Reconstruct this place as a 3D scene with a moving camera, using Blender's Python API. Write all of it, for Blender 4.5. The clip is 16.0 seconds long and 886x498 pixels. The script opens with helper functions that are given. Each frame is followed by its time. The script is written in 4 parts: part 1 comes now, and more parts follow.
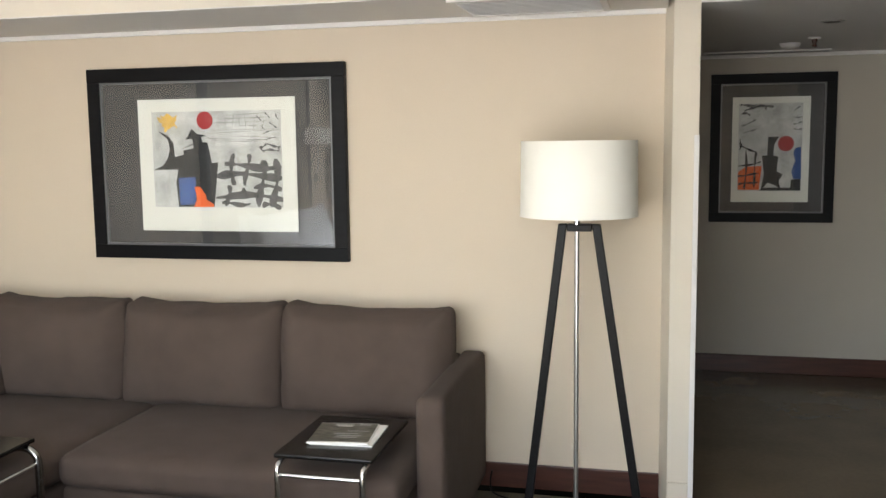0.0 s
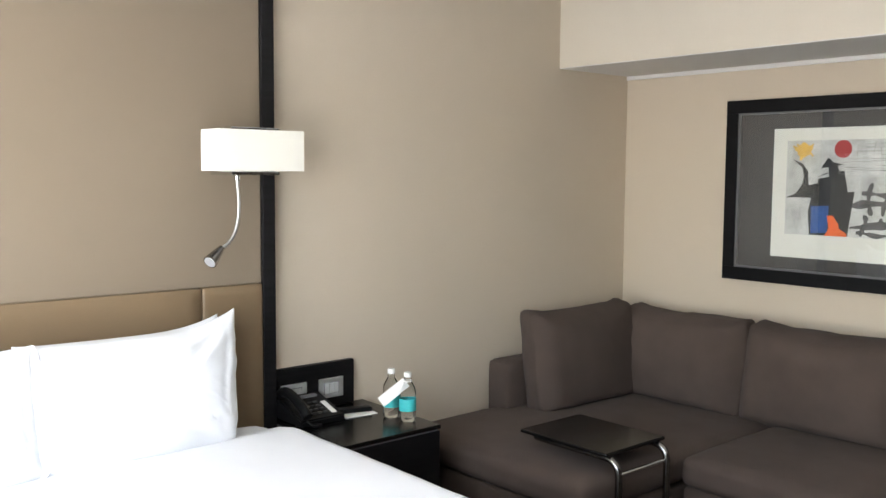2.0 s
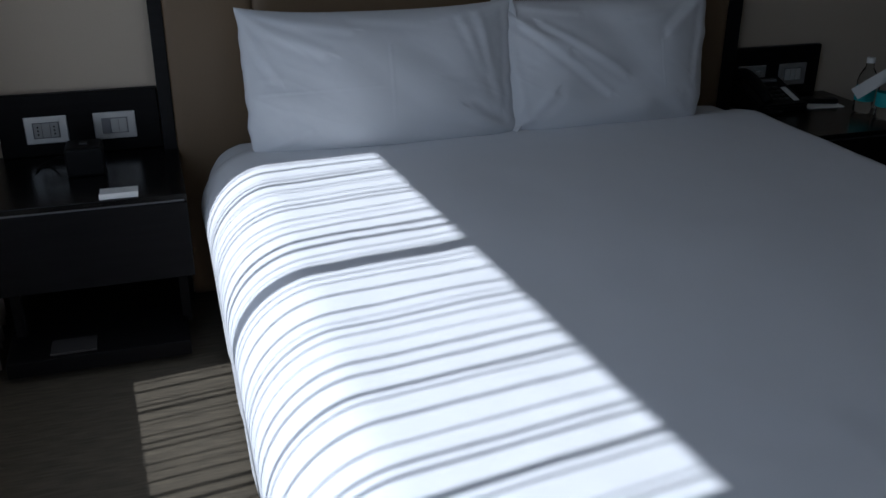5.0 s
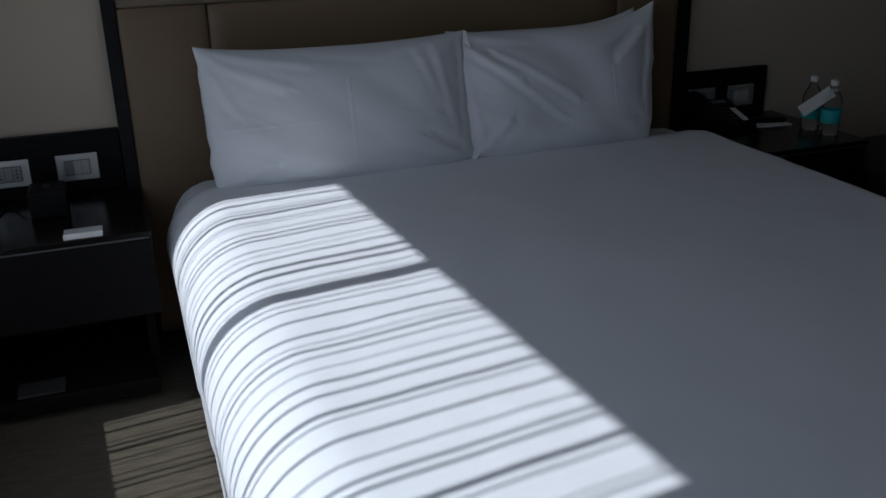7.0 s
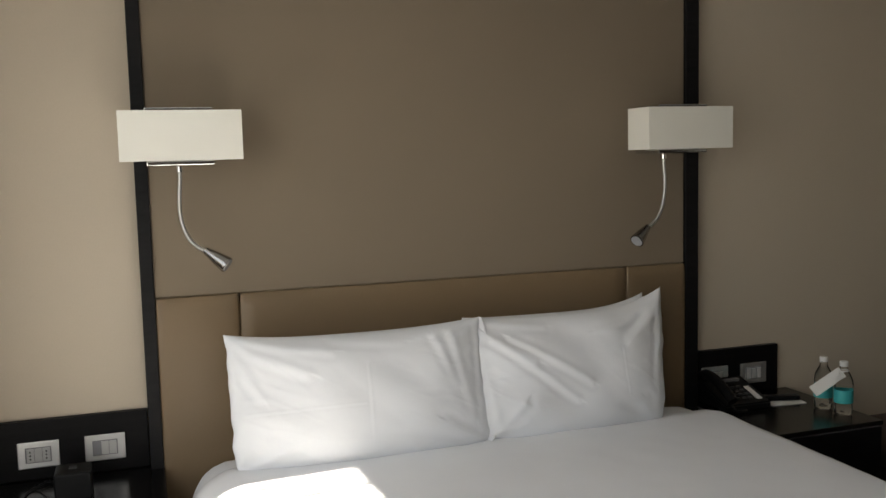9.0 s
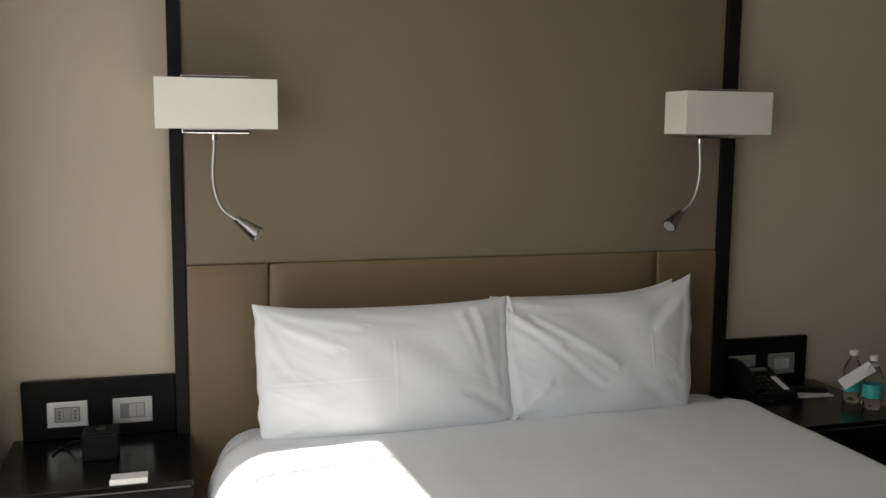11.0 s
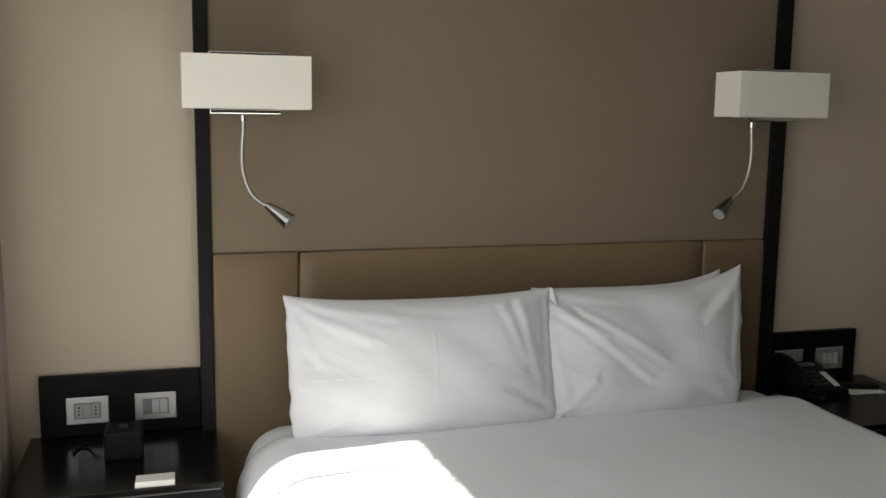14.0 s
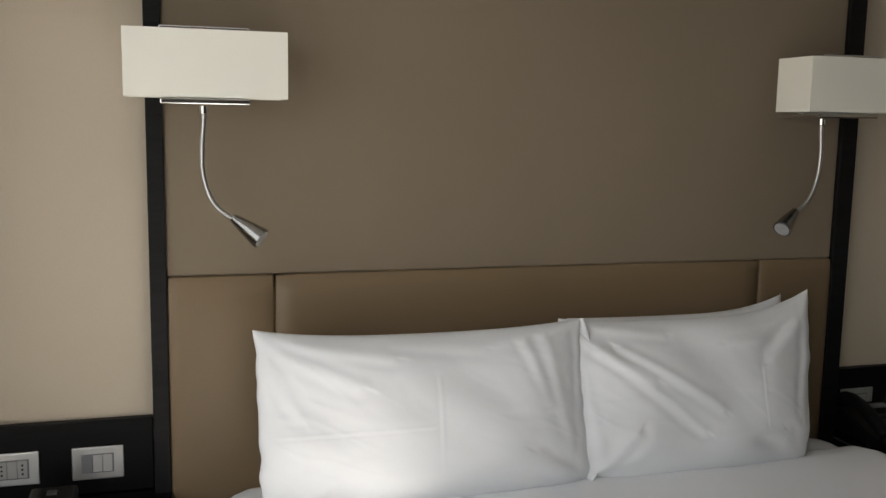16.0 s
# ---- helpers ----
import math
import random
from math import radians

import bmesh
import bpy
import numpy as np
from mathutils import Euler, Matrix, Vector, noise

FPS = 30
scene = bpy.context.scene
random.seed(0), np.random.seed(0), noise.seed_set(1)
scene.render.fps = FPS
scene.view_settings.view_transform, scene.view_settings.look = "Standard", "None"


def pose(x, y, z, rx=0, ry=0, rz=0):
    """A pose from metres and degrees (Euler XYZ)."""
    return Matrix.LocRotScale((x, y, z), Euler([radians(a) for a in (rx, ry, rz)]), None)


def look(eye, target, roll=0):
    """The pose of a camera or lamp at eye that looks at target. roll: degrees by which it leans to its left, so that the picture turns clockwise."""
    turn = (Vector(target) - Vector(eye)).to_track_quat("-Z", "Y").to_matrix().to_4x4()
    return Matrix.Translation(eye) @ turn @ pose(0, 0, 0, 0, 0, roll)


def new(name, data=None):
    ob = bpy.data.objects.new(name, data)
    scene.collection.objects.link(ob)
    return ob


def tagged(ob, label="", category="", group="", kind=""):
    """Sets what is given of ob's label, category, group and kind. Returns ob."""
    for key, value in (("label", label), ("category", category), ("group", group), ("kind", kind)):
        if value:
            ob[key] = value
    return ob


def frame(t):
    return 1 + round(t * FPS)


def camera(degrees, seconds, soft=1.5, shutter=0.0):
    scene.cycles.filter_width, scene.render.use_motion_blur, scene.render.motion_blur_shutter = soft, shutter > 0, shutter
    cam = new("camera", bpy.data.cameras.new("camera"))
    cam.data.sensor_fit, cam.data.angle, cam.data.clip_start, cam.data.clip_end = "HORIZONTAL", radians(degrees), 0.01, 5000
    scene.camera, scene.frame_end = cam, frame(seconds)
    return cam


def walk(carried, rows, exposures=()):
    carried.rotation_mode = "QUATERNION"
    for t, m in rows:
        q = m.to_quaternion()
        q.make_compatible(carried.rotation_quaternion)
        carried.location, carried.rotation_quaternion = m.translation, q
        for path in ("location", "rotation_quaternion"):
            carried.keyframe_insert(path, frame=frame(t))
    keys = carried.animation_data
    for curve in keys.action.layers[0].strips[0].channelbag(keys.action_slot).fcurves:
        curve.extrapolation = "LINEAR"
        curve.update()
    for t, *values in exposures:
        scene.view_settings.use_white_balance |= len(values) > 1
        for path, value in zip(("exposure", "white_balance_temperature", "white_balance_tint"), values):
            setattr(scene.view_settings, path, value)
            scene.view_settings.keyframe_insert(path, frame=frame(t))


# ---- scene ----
cam = camera(51.5, 16.0)
PATH = [
    (0, (3.408, -4.047, 1.585), (2.945, -2.116, 1.353), -0.7),
    (0.5, (3.386, -4.134, 1.577), (2.625, -2.297, 1.36), -0.4),
    (1, (3.395, -4.167, 1.57), (2.336, -2.483, 1.366), -0.2),
    (1.5, (3.327, -4.172, 1.577), (2.024, -2.667, 1.384), 0.1),
    (2, (3.329, -4.283, 1.578), (1.824, -2.976, 1.411), 0.4),
    (2.5, (3.334, -4.397, 1.586), (1.659, -3.314, 1.44), 0.6),
    (3, (3.22, -4.397, 1.594), (1.402, -3.575, 1.445), 0.7),
    (3.5, (3.143, -4.388, 1.589), (1.234, -3.81, 1.438), 0.4),
    (4, (3.054, -4.445, 1.594), (1.15, -3.909, 1.297), 0.5),
    (4.5, (3.012, -4.476, 1.553), (1.181, -3.92, 0.972), 0.6),
    (5, (3.062, -4.483, 1.453), (1.317, -3.924, 0.653), 0.3),
    (5.2, (3.028, -4.464, 1.434), (1.331, -3.921, 0.525), 0.6),
    (7.3, (3.159, -4.487, 1.437), (1.379, -3.822, 0.812), -1.8),
    (7.5, (3.182, -4.482, 1.457), (1.367, -3.814, 0.947), -1.9),
    (8, (3.188, -4.476, 1.519), (1.328, -3.813, 1.2), -1.6),
    (8.5, (3.204, -4.472, 1.548), (1.324, -3.827, 1.328), -1.6),
    (9, (3.211, -4.468, 1.569), (1.321, -3.843, 1.369), -1.4),
    (11.5, (3.2, -4.481, 1.564), (1.297, -3.923, 1.306), 0.7),
    (12, (3.2, -4.486, 1.556), (1.294, -3.936, 1.296), 0.5),
    (12.5, (3.201, -4.486, 1.55), (1.295, -3.944, 1.288), 0.4),
    (13, (3.168, -4.517, 1.567), (1.268, -3.96, 1.287), 0.5),
    (13.5, (3.102, -4.539, 1.564), (1.204, -3.973, 1.282), 0.6),
    (14, (3.005, -4.544, 1.555), (1.105, -3.983, 1.275), 0.8),
    (14.5, (2.88, -4.532, 1.554), (0.976, -3.991, 1.271), 1.0),
    (15, (2.733, -4.507, 1.539), (0.817, -4.001, 1.265), 1.0),
    (15.5, (2.581, -4.512, 1.525), (0.661, -4.02, 1.26), 1.0),
    (16, (2.479, -4.41, 1.531), (0.579, -3.85, 1.257), 1.0),
]
EXPOSURE = [
    (0.0, 3.97, 6550, 10), (0.5, 3.82, 6550, 10), (1.0, 3.75, 6450, 10), (1.5, 3.75, 6400, 10), (2.1, 3.60, 6350, 10), (2.7, 2.85, 6250, 10), (3.5, 2.10, 5900, 10), (4.1, 1.70, 5850, 10),
    (4.5, 0.90, 5700, 10), (5.0, -0.25, 5400, 10), (7.4, -0.60, 5600, 10), (7.9, 0.20, 6050, 10), (8.4, 1.15, 6900, 10), (9.0, 1.54, 7100, 10), (11.5, 1.33, 6950, 10), (16.0, 1.45, 7000, 10),
]
walk(cam, [(t, look(eye, target, roll)) for t, eye, target, roll in PATH], EXPOSURE)

# ---------------------------------------------------------------- world and large lights
SUN_TAN = 1.10
world = bpy.data.worlds.new("sky")
scene.world = world
world.use_nodes = True
wn = world.node_tree.nodes
sky = wn.new("ShaderNodeTexSky")
sky.sky_type, sky.sun_disc = "NISHITA", False
sky.sun_elevation, sky.sun_rotation = math.atan(SUN_TAN), radians(173)
wn["Background"].inputs[1].default_value = 0.05
world.node_tree.links.new(sky.outputs[0], wn["Background"].inputs[0])
sun = new("sun", bpy.data.lights.new("sun", "SUN"))
sun.data.energy, sun.data.angle, sun.data.color = 5.0, radians(0.7), (1.0, 0.95, 0.88)
sun.matrix_world = look((0.12, -1.0, SUN_TAN), (0, 0, 0))
WIN = pose(0, -5.13, 0, 0, 0, 3.6)
daylight = new("window_daylight", bpy.data.lights.new("window_daylight", "AREA"))
daylight.data.shape, daylight.data.size, daylight.data.size_y = "RECTANGLE", 3.0, 1.75
daylight.data.energy, daylight.data.color = 8, (0.93, 0.97, 1.0)
daylight.matrix_world = WIN @ pose(2.15, 0.03, 1.36, 90, 0, 0)


# ---------------------------------------------------------------- materials
def material(name, colour, rough=0.6, metal=0.0, vary=0.12, scale=6.0, stretch=(1, 1, 1), fine=0.0, fine_scale=400.0,
             bump=0.0, sheen=0.0, random_part=0.0, coat=0.0, spec=0.5):
    m = bpy.data.materials.new(name)
    m.use_nodes = True
    t = m.node_tree
    b = t.nodes["Principled BSDF"]
    b.inputs["Roughness"].default_value, b.inputs["Metallic"].default_value = rough, metal
    b.inputs["Sheen Weight"].default_value, b.inputs["Coat Weight"].default_value = sheen, coat
    b.inputs["Specular IOR Level"].default_value = spec
    co = t.nodes.new("ShaderNodeTexCoord")
    mp = t.nodes.new("ShaderNodeMapping")
    mp.inputs["Scale"].default_value = stretch
    t.links.new(co.outputs["Object"], mp.inputs["Vector"])
    big, small = t.nodes.new("ShaderNodeTexNoise"), t.nodes.new("ShaderNodeTexNoise")
    big.inputs["Scale"].default_value, big.inputs["Detail"].default_value = scale, 5
    small.inputs["Scale"].default_value, small.inputs["Detail"].default_value = fine_scale, 2
    t.links.new(mp.outputs[0], big.inputs["Vector"])
    t.links.new(mp.outputs[0], small.inputs["Vector"])
    add = t.nodes.new("ShaderNodeMath")
    add.operation = "MULTIPLY_ADD"
    t.links.new(small.outputs["Fac"], add.inputs[0])
    add.inputs[1].default_value = fine
    t.links.new(big.outputs["Fac"], add.inputs[2])
    ramp = t.nodes.new("ShaderNodeMapRange")
    ramp.inputs["From Min"].default_value, ramp.inputs["From Max"].default_value = 0.25 + 0.3 * fine, 0.75 + 0.7 * fine
    ramp.inputs["To Min"].default_value, ramp.inputs["To Max"].default_value = 1 - vary, 1 + vary
    t.links.new(add.outputs[0], ramp.inputs["Value"])
    mul = t.nodes.new("ShaderNodeMix")
    mul.data_type, mul.blend_type = "RGBA", "MULTIPLY"
    mul.inputs[0].default_value = 1.0
    mul.inputs[6].default_value = (*colour, 1)
    t.links.new(ramp.outputs[0], mul.inputs[7])
    t.links.new(mul.outputs[2], b.inputs["Base Color"])
    if bump:
        bp = t.nodes.new("ShaderNodeBump")
        bp.inputs["Strength"].default_value, bp.inputs["Distance"].default_value = bump, 0.002
        t.links.new(add.outputs[0], bp.inputs["Height"])
        t.links.new(bp.outputs[0], b.inputs["Normal"])
    return m


wallpaper = material("linen_wallpaper", (0.60, 0.515, 0.405), 0.75, vary=0.035, scale=1.2, stretch=(1, 1, 0.5), fine=0.8, fine_scale=230, bump=0.12)
white_paint = material("white_paint", (0.72, 0.70, 0.68), 0.7, vary=0.03, scale=2, fine=0.4, fine_scale=90, bump=0.06)
ceiling_white = material("matt_ceiling_white", (0.84, 0.83, 0.81), 0.8, vary=0.02, scale=2, fine=0.4, fine_scale=90, bump=0.05)
cream_paint = material("cream_paint", (0.66, 0.60, 0.50), 0.65, vary=0.03, scale=2, fine=0.4, fine_scale=90, bump=0.06)
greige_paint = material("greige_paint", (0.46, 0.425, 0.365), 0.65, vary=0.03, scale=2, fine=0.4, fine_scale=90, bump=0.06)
fabric_panel = material("taupe_wall_fabric", (0.236, 0.185, 0.129), 0.85, vary=0.05, scale=1.5, fine=0.9, fine_scale=500, bump=0.25, sheen=0.1)
leather = material("olive_brown_leather", (0.21, 0.145, 0.082), 0.45, vary=0.06, scale=3, fine=0.5, fine_scale=220, bump=0.15)
black_wood = material("black_stained_wood", (0.012, 0.0115, 0.012), 0.40, vary=0.35, scale=5, stretch=(12, 1.2, 12), fine=0.5, fine_scale=60, bump=0.08, spec=0.16)
dark_wood = material("black_brown_stained_wood", (0.008, 0.0075, 0.008), 0.40, vary=0.35, scale=5, stretch=(12, 1.2, 12), fine=0.5, fine_scale=60, bump=0.08, spec=0.12)
black_lacquer = material("black_satin_lacquer", (0.006, 0.0055, 0.0055), 0.22, vary=0.25, scale=9, fine=0.4, fine_scale=90, bump=0.03, spec=0.35)
red_wood = material("dark_red_brown_wood", (0.055, 0.018, 0.011), 0.35, vary=0.4, scale=4, stretch=(1.2, 6, 14), fine=0.3, fine_scale=50, bump=0.08)
# for the unseen east wall: dark so that it bounces less light back
low_bounce_brown = material("low_bounce_wall_brown", (0.065, 0.045, 0.032), 0.6, vary=0.2, scale=3, stretch=(4, 4, 0.4))
sofa_cloth = material("taupe_brown_sofa_cloth", (0.086, 0.063, 0.0515), 0.92, vary=0.2, scale=7, fine=1.0, fine_scale=650, bump=0.6, sheen=0.03, spec=0.2)
linen_white = material("white_cotton", (0.805, 0.82, 0.845), 0.85, vary=0.02, scale=5, fine=0.7, fine_scale=700, bump=0.15, sheen=0.1)
carpet = material("dark_brown_carpet", (0.082, 0.068, 0.046), 0.95, vary=0.6, scale=11, stretch=(9, 1.0, 1), fine=1.0, fine_scale=260, bump=0.9)
corridor_stone = material("brown_polished_stone", (0.135, 0.098, 0.06), 0.24, vary=0.2, scale=3, fine=0.4, fine_scale=40, bump=0.04)
shade_cloth = material("cream_lampshade_cloth", (0.86, 0.84, 0.76), 0.8, vary=0.02, scale=3, stretch=(1, 1, 2), fine=0.8, fine_scale=420, bump=0.2)
chrome = material("chrome", (0.78, 0.79, 0.8), 0.14, 1.0, vary=0.05, scale=8)
dark_metal = material("dark_grey_slip", (0.13, 0.13, 0.135), 0.35, 0.0, vary=0.06, scale=8)
dark_chrome = material("dark_chrome", (0.30, 0.29, 0.28), 0.2, 1.0, vary=0.1, scale=8)
brushed = material("brushed_aluminium", (0.62, 0.62, 0.61), 0.35, 1.0, vary=0.06, scale=8, stretch=(1, 20, 1))
plate_silver = material("silver_plastic", (0.66, 0.66, 0.65), 0.36, 0.75, vary=0.04, scale=12)
module_grey = material("light_grey_plastic", (0.50, 0.50, 0.49), 0.45, vary=0.03, scale=12)
module_dark = material("mid_grey_plastic", (0.22, 0.22, 0.23), 0.45, vary=0.03, scale=12)
black_plastic = material("black_plastic", (0.007, 0.007, 0.0075), 0.42, vary=0.2, scale=20, fine=0.4, fine_scale=300, bump=0.05, spec=0.15)
paper = material("white_paper", (0.80, 0.79, 0.76), 0.75, vary=0.03, scale=8)
cream_paper = material("cream_art_paper", (0.56, 0.545, 0.485), 0.85, vary=0.02, scale=6, fine=0.4, fine_scale=300, bump=0.1)
grey_mount = material("dark_grey_mount", (0.040, 0.037, 0.036), 0.8, vary=0.05, scale=3)
wash = material("grey_ink_wash", (0.40, 0.39, 0.365), 0.85, vary=0.42, scale=9, stretch=(1, 1, 1), fine=0.25, fine_scale=60)
ink = material("black_ink", (0.022, 0.021, 0.021), 0.8, vary=0.3, scale=12)
grey_ink = material("charcoal_ink", (0.075, 0.073, 0.07), 0.85, vary=0.45, scale=30)
thin_ink = material("pale_charcoal_ink", (0.19, 0.185, 0.175), 0.85, vary=0.4, scale=30)
red_ink = material("red_ink", (0.30, 0.025, 0.025), 0.8, vary=0.12, scale=20)
blue_ink = material("blue_ink", (0.03, 0.075, 0.22), 0.8, vary=0.2, scale=20)
orange_ink = material("orange_ink", (0.60, 0.10, 0.02), 0.8, vary=0.1, scale=20)
yellow_ink = material("yellow_ink", (0.55, 0.33, 0.06), 0.85, vary=0.4, scale=20)
teal_label = material("teal_label", (0.05, 0.46, 0.46), 0.5, vary=0.08, scale=30)
frame_wood = material("black_frame_wood", (0.006, 0.006, 0.007), 0.45, vary=0.2, scale=6, stretch=(1, 8, 8), bump=0.03, spec=0.13)
curtain_cloth = material("taupe_curtain_cloth", (0.30, 0.24, 0.21), 0.9, vary=0.08, scale=4, fine=0.8, fine_scale=400, bump=0.3, sheen=0.2)
blind_cloth = material("pale_blind_cloth", (0.62, 0.62, 0.60), 0.8, vary=0.04, scale=5)
key_plastic = material("dark_key_plastic", (0.05, 0.05, 0.052), 0.5, vary=0.1, scale=20)
lens_glass = material("lamp_lens", (0.38, 0.38, 0.39), 0.12, 0.0, vary=0.1, scale=60)
cover_dark = material("printed_dark_cover", (0.10, 0.095, 0.075), 0.3, vary=0.9, scale=26, stretch=(1, 2.5, 1))


def glass(name, colour, rough, ior):
    m = bpy.data.materials.new(name)
    m.use_nodes = True
    b = m.node_tree.nodes["Principled BSDF"]
    b.inputs["Base Color"].default_value = (*colour, 1)
    b.inputs["Transmission Weight"].default_value = 1.0
    b.inputs["Roughness"].default_value, b.inputs["IOR"].default_value = rough, ior
    return m


pane_glass = glass("picture_glass", (0.97, 0.98, 0.97), 0.0, 1.5)
bottle_plastic = glass("clear_bottle_plastic", (0.95, 0.975, 0.975), 0.03, 1.2)

# ---------------------------------------------------------------- building helpers
ORIGIN = {}


def thing(name, at, label, category, group=""):
    ob = new(name)
    ob.empty_display_size = 0.1
    ob.location = at
    ORIGIN[ob] = Vector(at)
    return tagged(ob, label, category, group)


def part(name, bm, mat, parent=None, label="", smooth=False):
    """Links a bmesh in room coordinates as one mesh object, under a thing or under a part."""
    at = ORIGIN.get(parent, Vector((0, 0, 0)))
    bmesh.ops.translate(bm, verts=bm.verts, vec=-at)
    me = bpy.data.meshes.new(name)
    if smooth:
        for f in bm.faces:
            f.smooth = True
    bm.to_mesh(me)
    bm.free()
    me.materials.append(mat)
    ob = new(name, me)
    if parent:
        ob.parent = parent
    ORIGIN[ob] = at
    if smooth:
        me.set_sharp_from_angle(angle=radians(50))
    if label:
        ob["label"] = label
    return ob


def structure(name, bm, mat, label, category, smooth=False):
    return tagged(part(name, bm, mat, None, "", smooth), label, category, "", "structure")


def slab(x0, x1, y0, y1, z0, z1, bevel=0.0, segments=2, bm=None):
    out = bm or bmesh.new()
    geo = bmesh.ops.create_cube(out, size=1.0)
    vs = geo["verts"]
    for v in vs:
        v.co = Vector(((x0 + x1) / 2 + v.co.x * (x1 - x0), (y0 + y1) / 2 + v.co.y * (y1 - y0), (z0 + z1) / 2 + v.co.z * (z1 - z0)))
    if bevel:
        es = list({e for v in vs for e in v.link_edges})
        bmesh.ops.bevel(out, geom=es, offset=bevel, segments=segments, profile=0.5, affect="EDGES")
    return out


def tube(points, radius, sides=10, bm=None, smooth_steps=0, end_radius=None):
    """A round tube along points, with capped ends; smooth_steps rounds its corners."""
    out = bm or bmesh.new()
    pts = [Vector(p) for p in points]
    for _ in range(smooth_steps):
        q = [pts[0]]
        for a, b in zip(pts, pts[1:]):
            q += [a.lerp(b, 0.25), a.lerp(b, 0.75)]
        pts = q + [pts[-1]]
    rings, n = [], len(pts)
    up = Vector((0.31, 0.52, 0.79))
    for i, p in enumerate(pts):
        d = (pts[min(i + 1, n - 1)] - pts[max(i - 1, 0)]).normalized()
        u = d.cross(up).normalized() if i == 0 else (u - d * u.dot(d)).normalized()
        w = d.cross(u)
        r = radius if end_radius is None else radius + (end_radius - radius) * i / (n - 1)
        rings.append([out.verts.new(p + (u * math.cos(a) + w * math.sin(a)) * r) for a in (2 * math.pi * k / sides for k in range(sides))])
    for a, b in zip(rings, rings[1:]):
        for k in range(sides):
            out.faces.new((a[k], a[(k + 1) % sides], b[(k + 1) % sides], b[k]))
    out.faces.new(rings[0][::-1])
    out.faces.new(rings[-1])
    return out


def lathe(profile, centre, sides=28, bm=None, ripple=None):
    """Turns (radius, z) pairs round the upright axis through centre."""
    out = bm or bmesh.new()
    rings = []
    for r, z in profile:
        rings.append([out.verts.new((centre[0] + (r + (ripple(a, z) if ripple else 0)) * math.cos(a), centre[1] + (r + (ripple(a, z) if ripple else 0)) * math.sin(a), centre[2] + z))
                      for a in (2 * math.pi * k / sides for k in range(sides))])
    for a, b in zip(rings, rings[1:]):
        for k in range(sides):
            out.faces.new((a[k], a[(k + 1) % sides], b[(k + 1) % sides], b[k]))
    return out


def soft_box(x0, x1, y0, y1, z0, z1, r, puff=(0, 0, 0), cuts=14, rough=0.0, seed=0.0):
    """An upholstered block: rounded edges, faces that swell by puff, slightly uneven."""
    bm = bmesh.new()
    bmesh.ops.create_cube(bm, size=2.0)
    bmesh.ops.subdivide_edges(bm, edges=bm.edges[:], cuts=cuts, use_grid_fill=True)
    half = Vector(((x1 - x0) / 2, (y1 - y0) / 2, (z1 - z0) / 2))
    mid = Vector(((x0 + x1) / 2, (y0 + y1) / 2, (z0 + z1) / 2))
    core = half - Vector((r, r, r))
    for v in bm.verts:
        u = v.co.copy()
        # denser rows near the edges
        s = Vector([math.copysign(1 - (1 - abs(c)) ** 1.5, c) for c in u])
        p = Vector((s.x * half.x, s.y * half.y, s.z * half.z))
        q = Vector([max(-core[i], min(core[i], p[i])) for i in range(3)])
        d = p - q
        n = d.normalized() if d.length > 1e-9 else Vector((0, 0, 1))
        p = q + n * r
        for i in range(3):
            if abs(u[i]) > 0.999:
                j, k = (i + 1) % 3, (i + 2) % 3
                p[i] += math.copysign(puff[i] * (1 - s[j] ** 2) * (1 - s[k] ** 2), u[i])
        p += mid
        if rough:
            p += n * rough * (noise.noise(p * 4.0 + Vector((seed, 0, 0))) + 0.5 * noise.noise(p * 11.0 + Vector((0, seed, 0))))
        v.co = p
    return bm


def prism(points, base, axis_u, axis_v, axis_n, depth, bm=None):
    """A flat polygon of (u, v) points at base, thickened along axis_n."""
    out = bm or bmesh.new()
    lo = [out.verts.new(base + axis_u * u + axis_v * v) for u, v in points]
    hi = [out.verts.new(base + axis_u * u + axis_v * v + axis_n * depth) for u, v in points]
    out.faces.new(lo[::-1])
    out.faces.new(hi)
    for i in range(len(points)):
        j = (i + 1) % len(points)
        out.faces.new((lo[i], lo[j], hi[j], hi[i]))
    return out


# ---------------------------------------------------------------- the room
CEIL, LOW = 2.49, 2.132
structure("wall_west", slab(-0.15, 0, -5.5, 0.15, 0, CEIL), wallpaper, "beige linen-textured wallpaper wall behind the bed", "wall")
structure("wall_north", slab(0, 3.41, 0, 0.15, 0, CEIL), wallpaper, "beige wallpapered wall behind the corner sofa", "wall")
bm = prism([(3.41, 0.003), (3.444, -0.1), (3.55, -0.1), (3.55, 0.6), (3.41, 0.6)], Vector((0, 0, 0)), Vector((1, 0, 0)), Vector((0, 1, 0)), Vector((0, 0, 1)), CEIL)
structure("wall_pier", bm, cream_paint, "cream-painted wall end beside the passage opening", "wall")
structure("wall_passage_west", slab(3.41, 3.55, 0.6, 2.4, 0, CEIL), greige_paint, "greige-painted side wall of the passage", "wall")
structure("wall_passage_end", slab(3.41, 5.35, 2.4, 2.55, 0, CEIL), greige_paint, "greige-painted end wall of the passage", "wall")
# out of view; its dark colour keeps bounced light off the bed wall
structure("wall_east", slab(5.2, 5.35, -5.2, 2.4, 0, CEIL), low_bounce_brown, "unseen wall opposite the bed, darkened to cut bounced light", "wall")
structure("floor", slab(-0.15, 5.35, -5.6, -0.08, -0.12, 0), carpet, "dark brown streaked carpet floor of the bedroom", "floor")
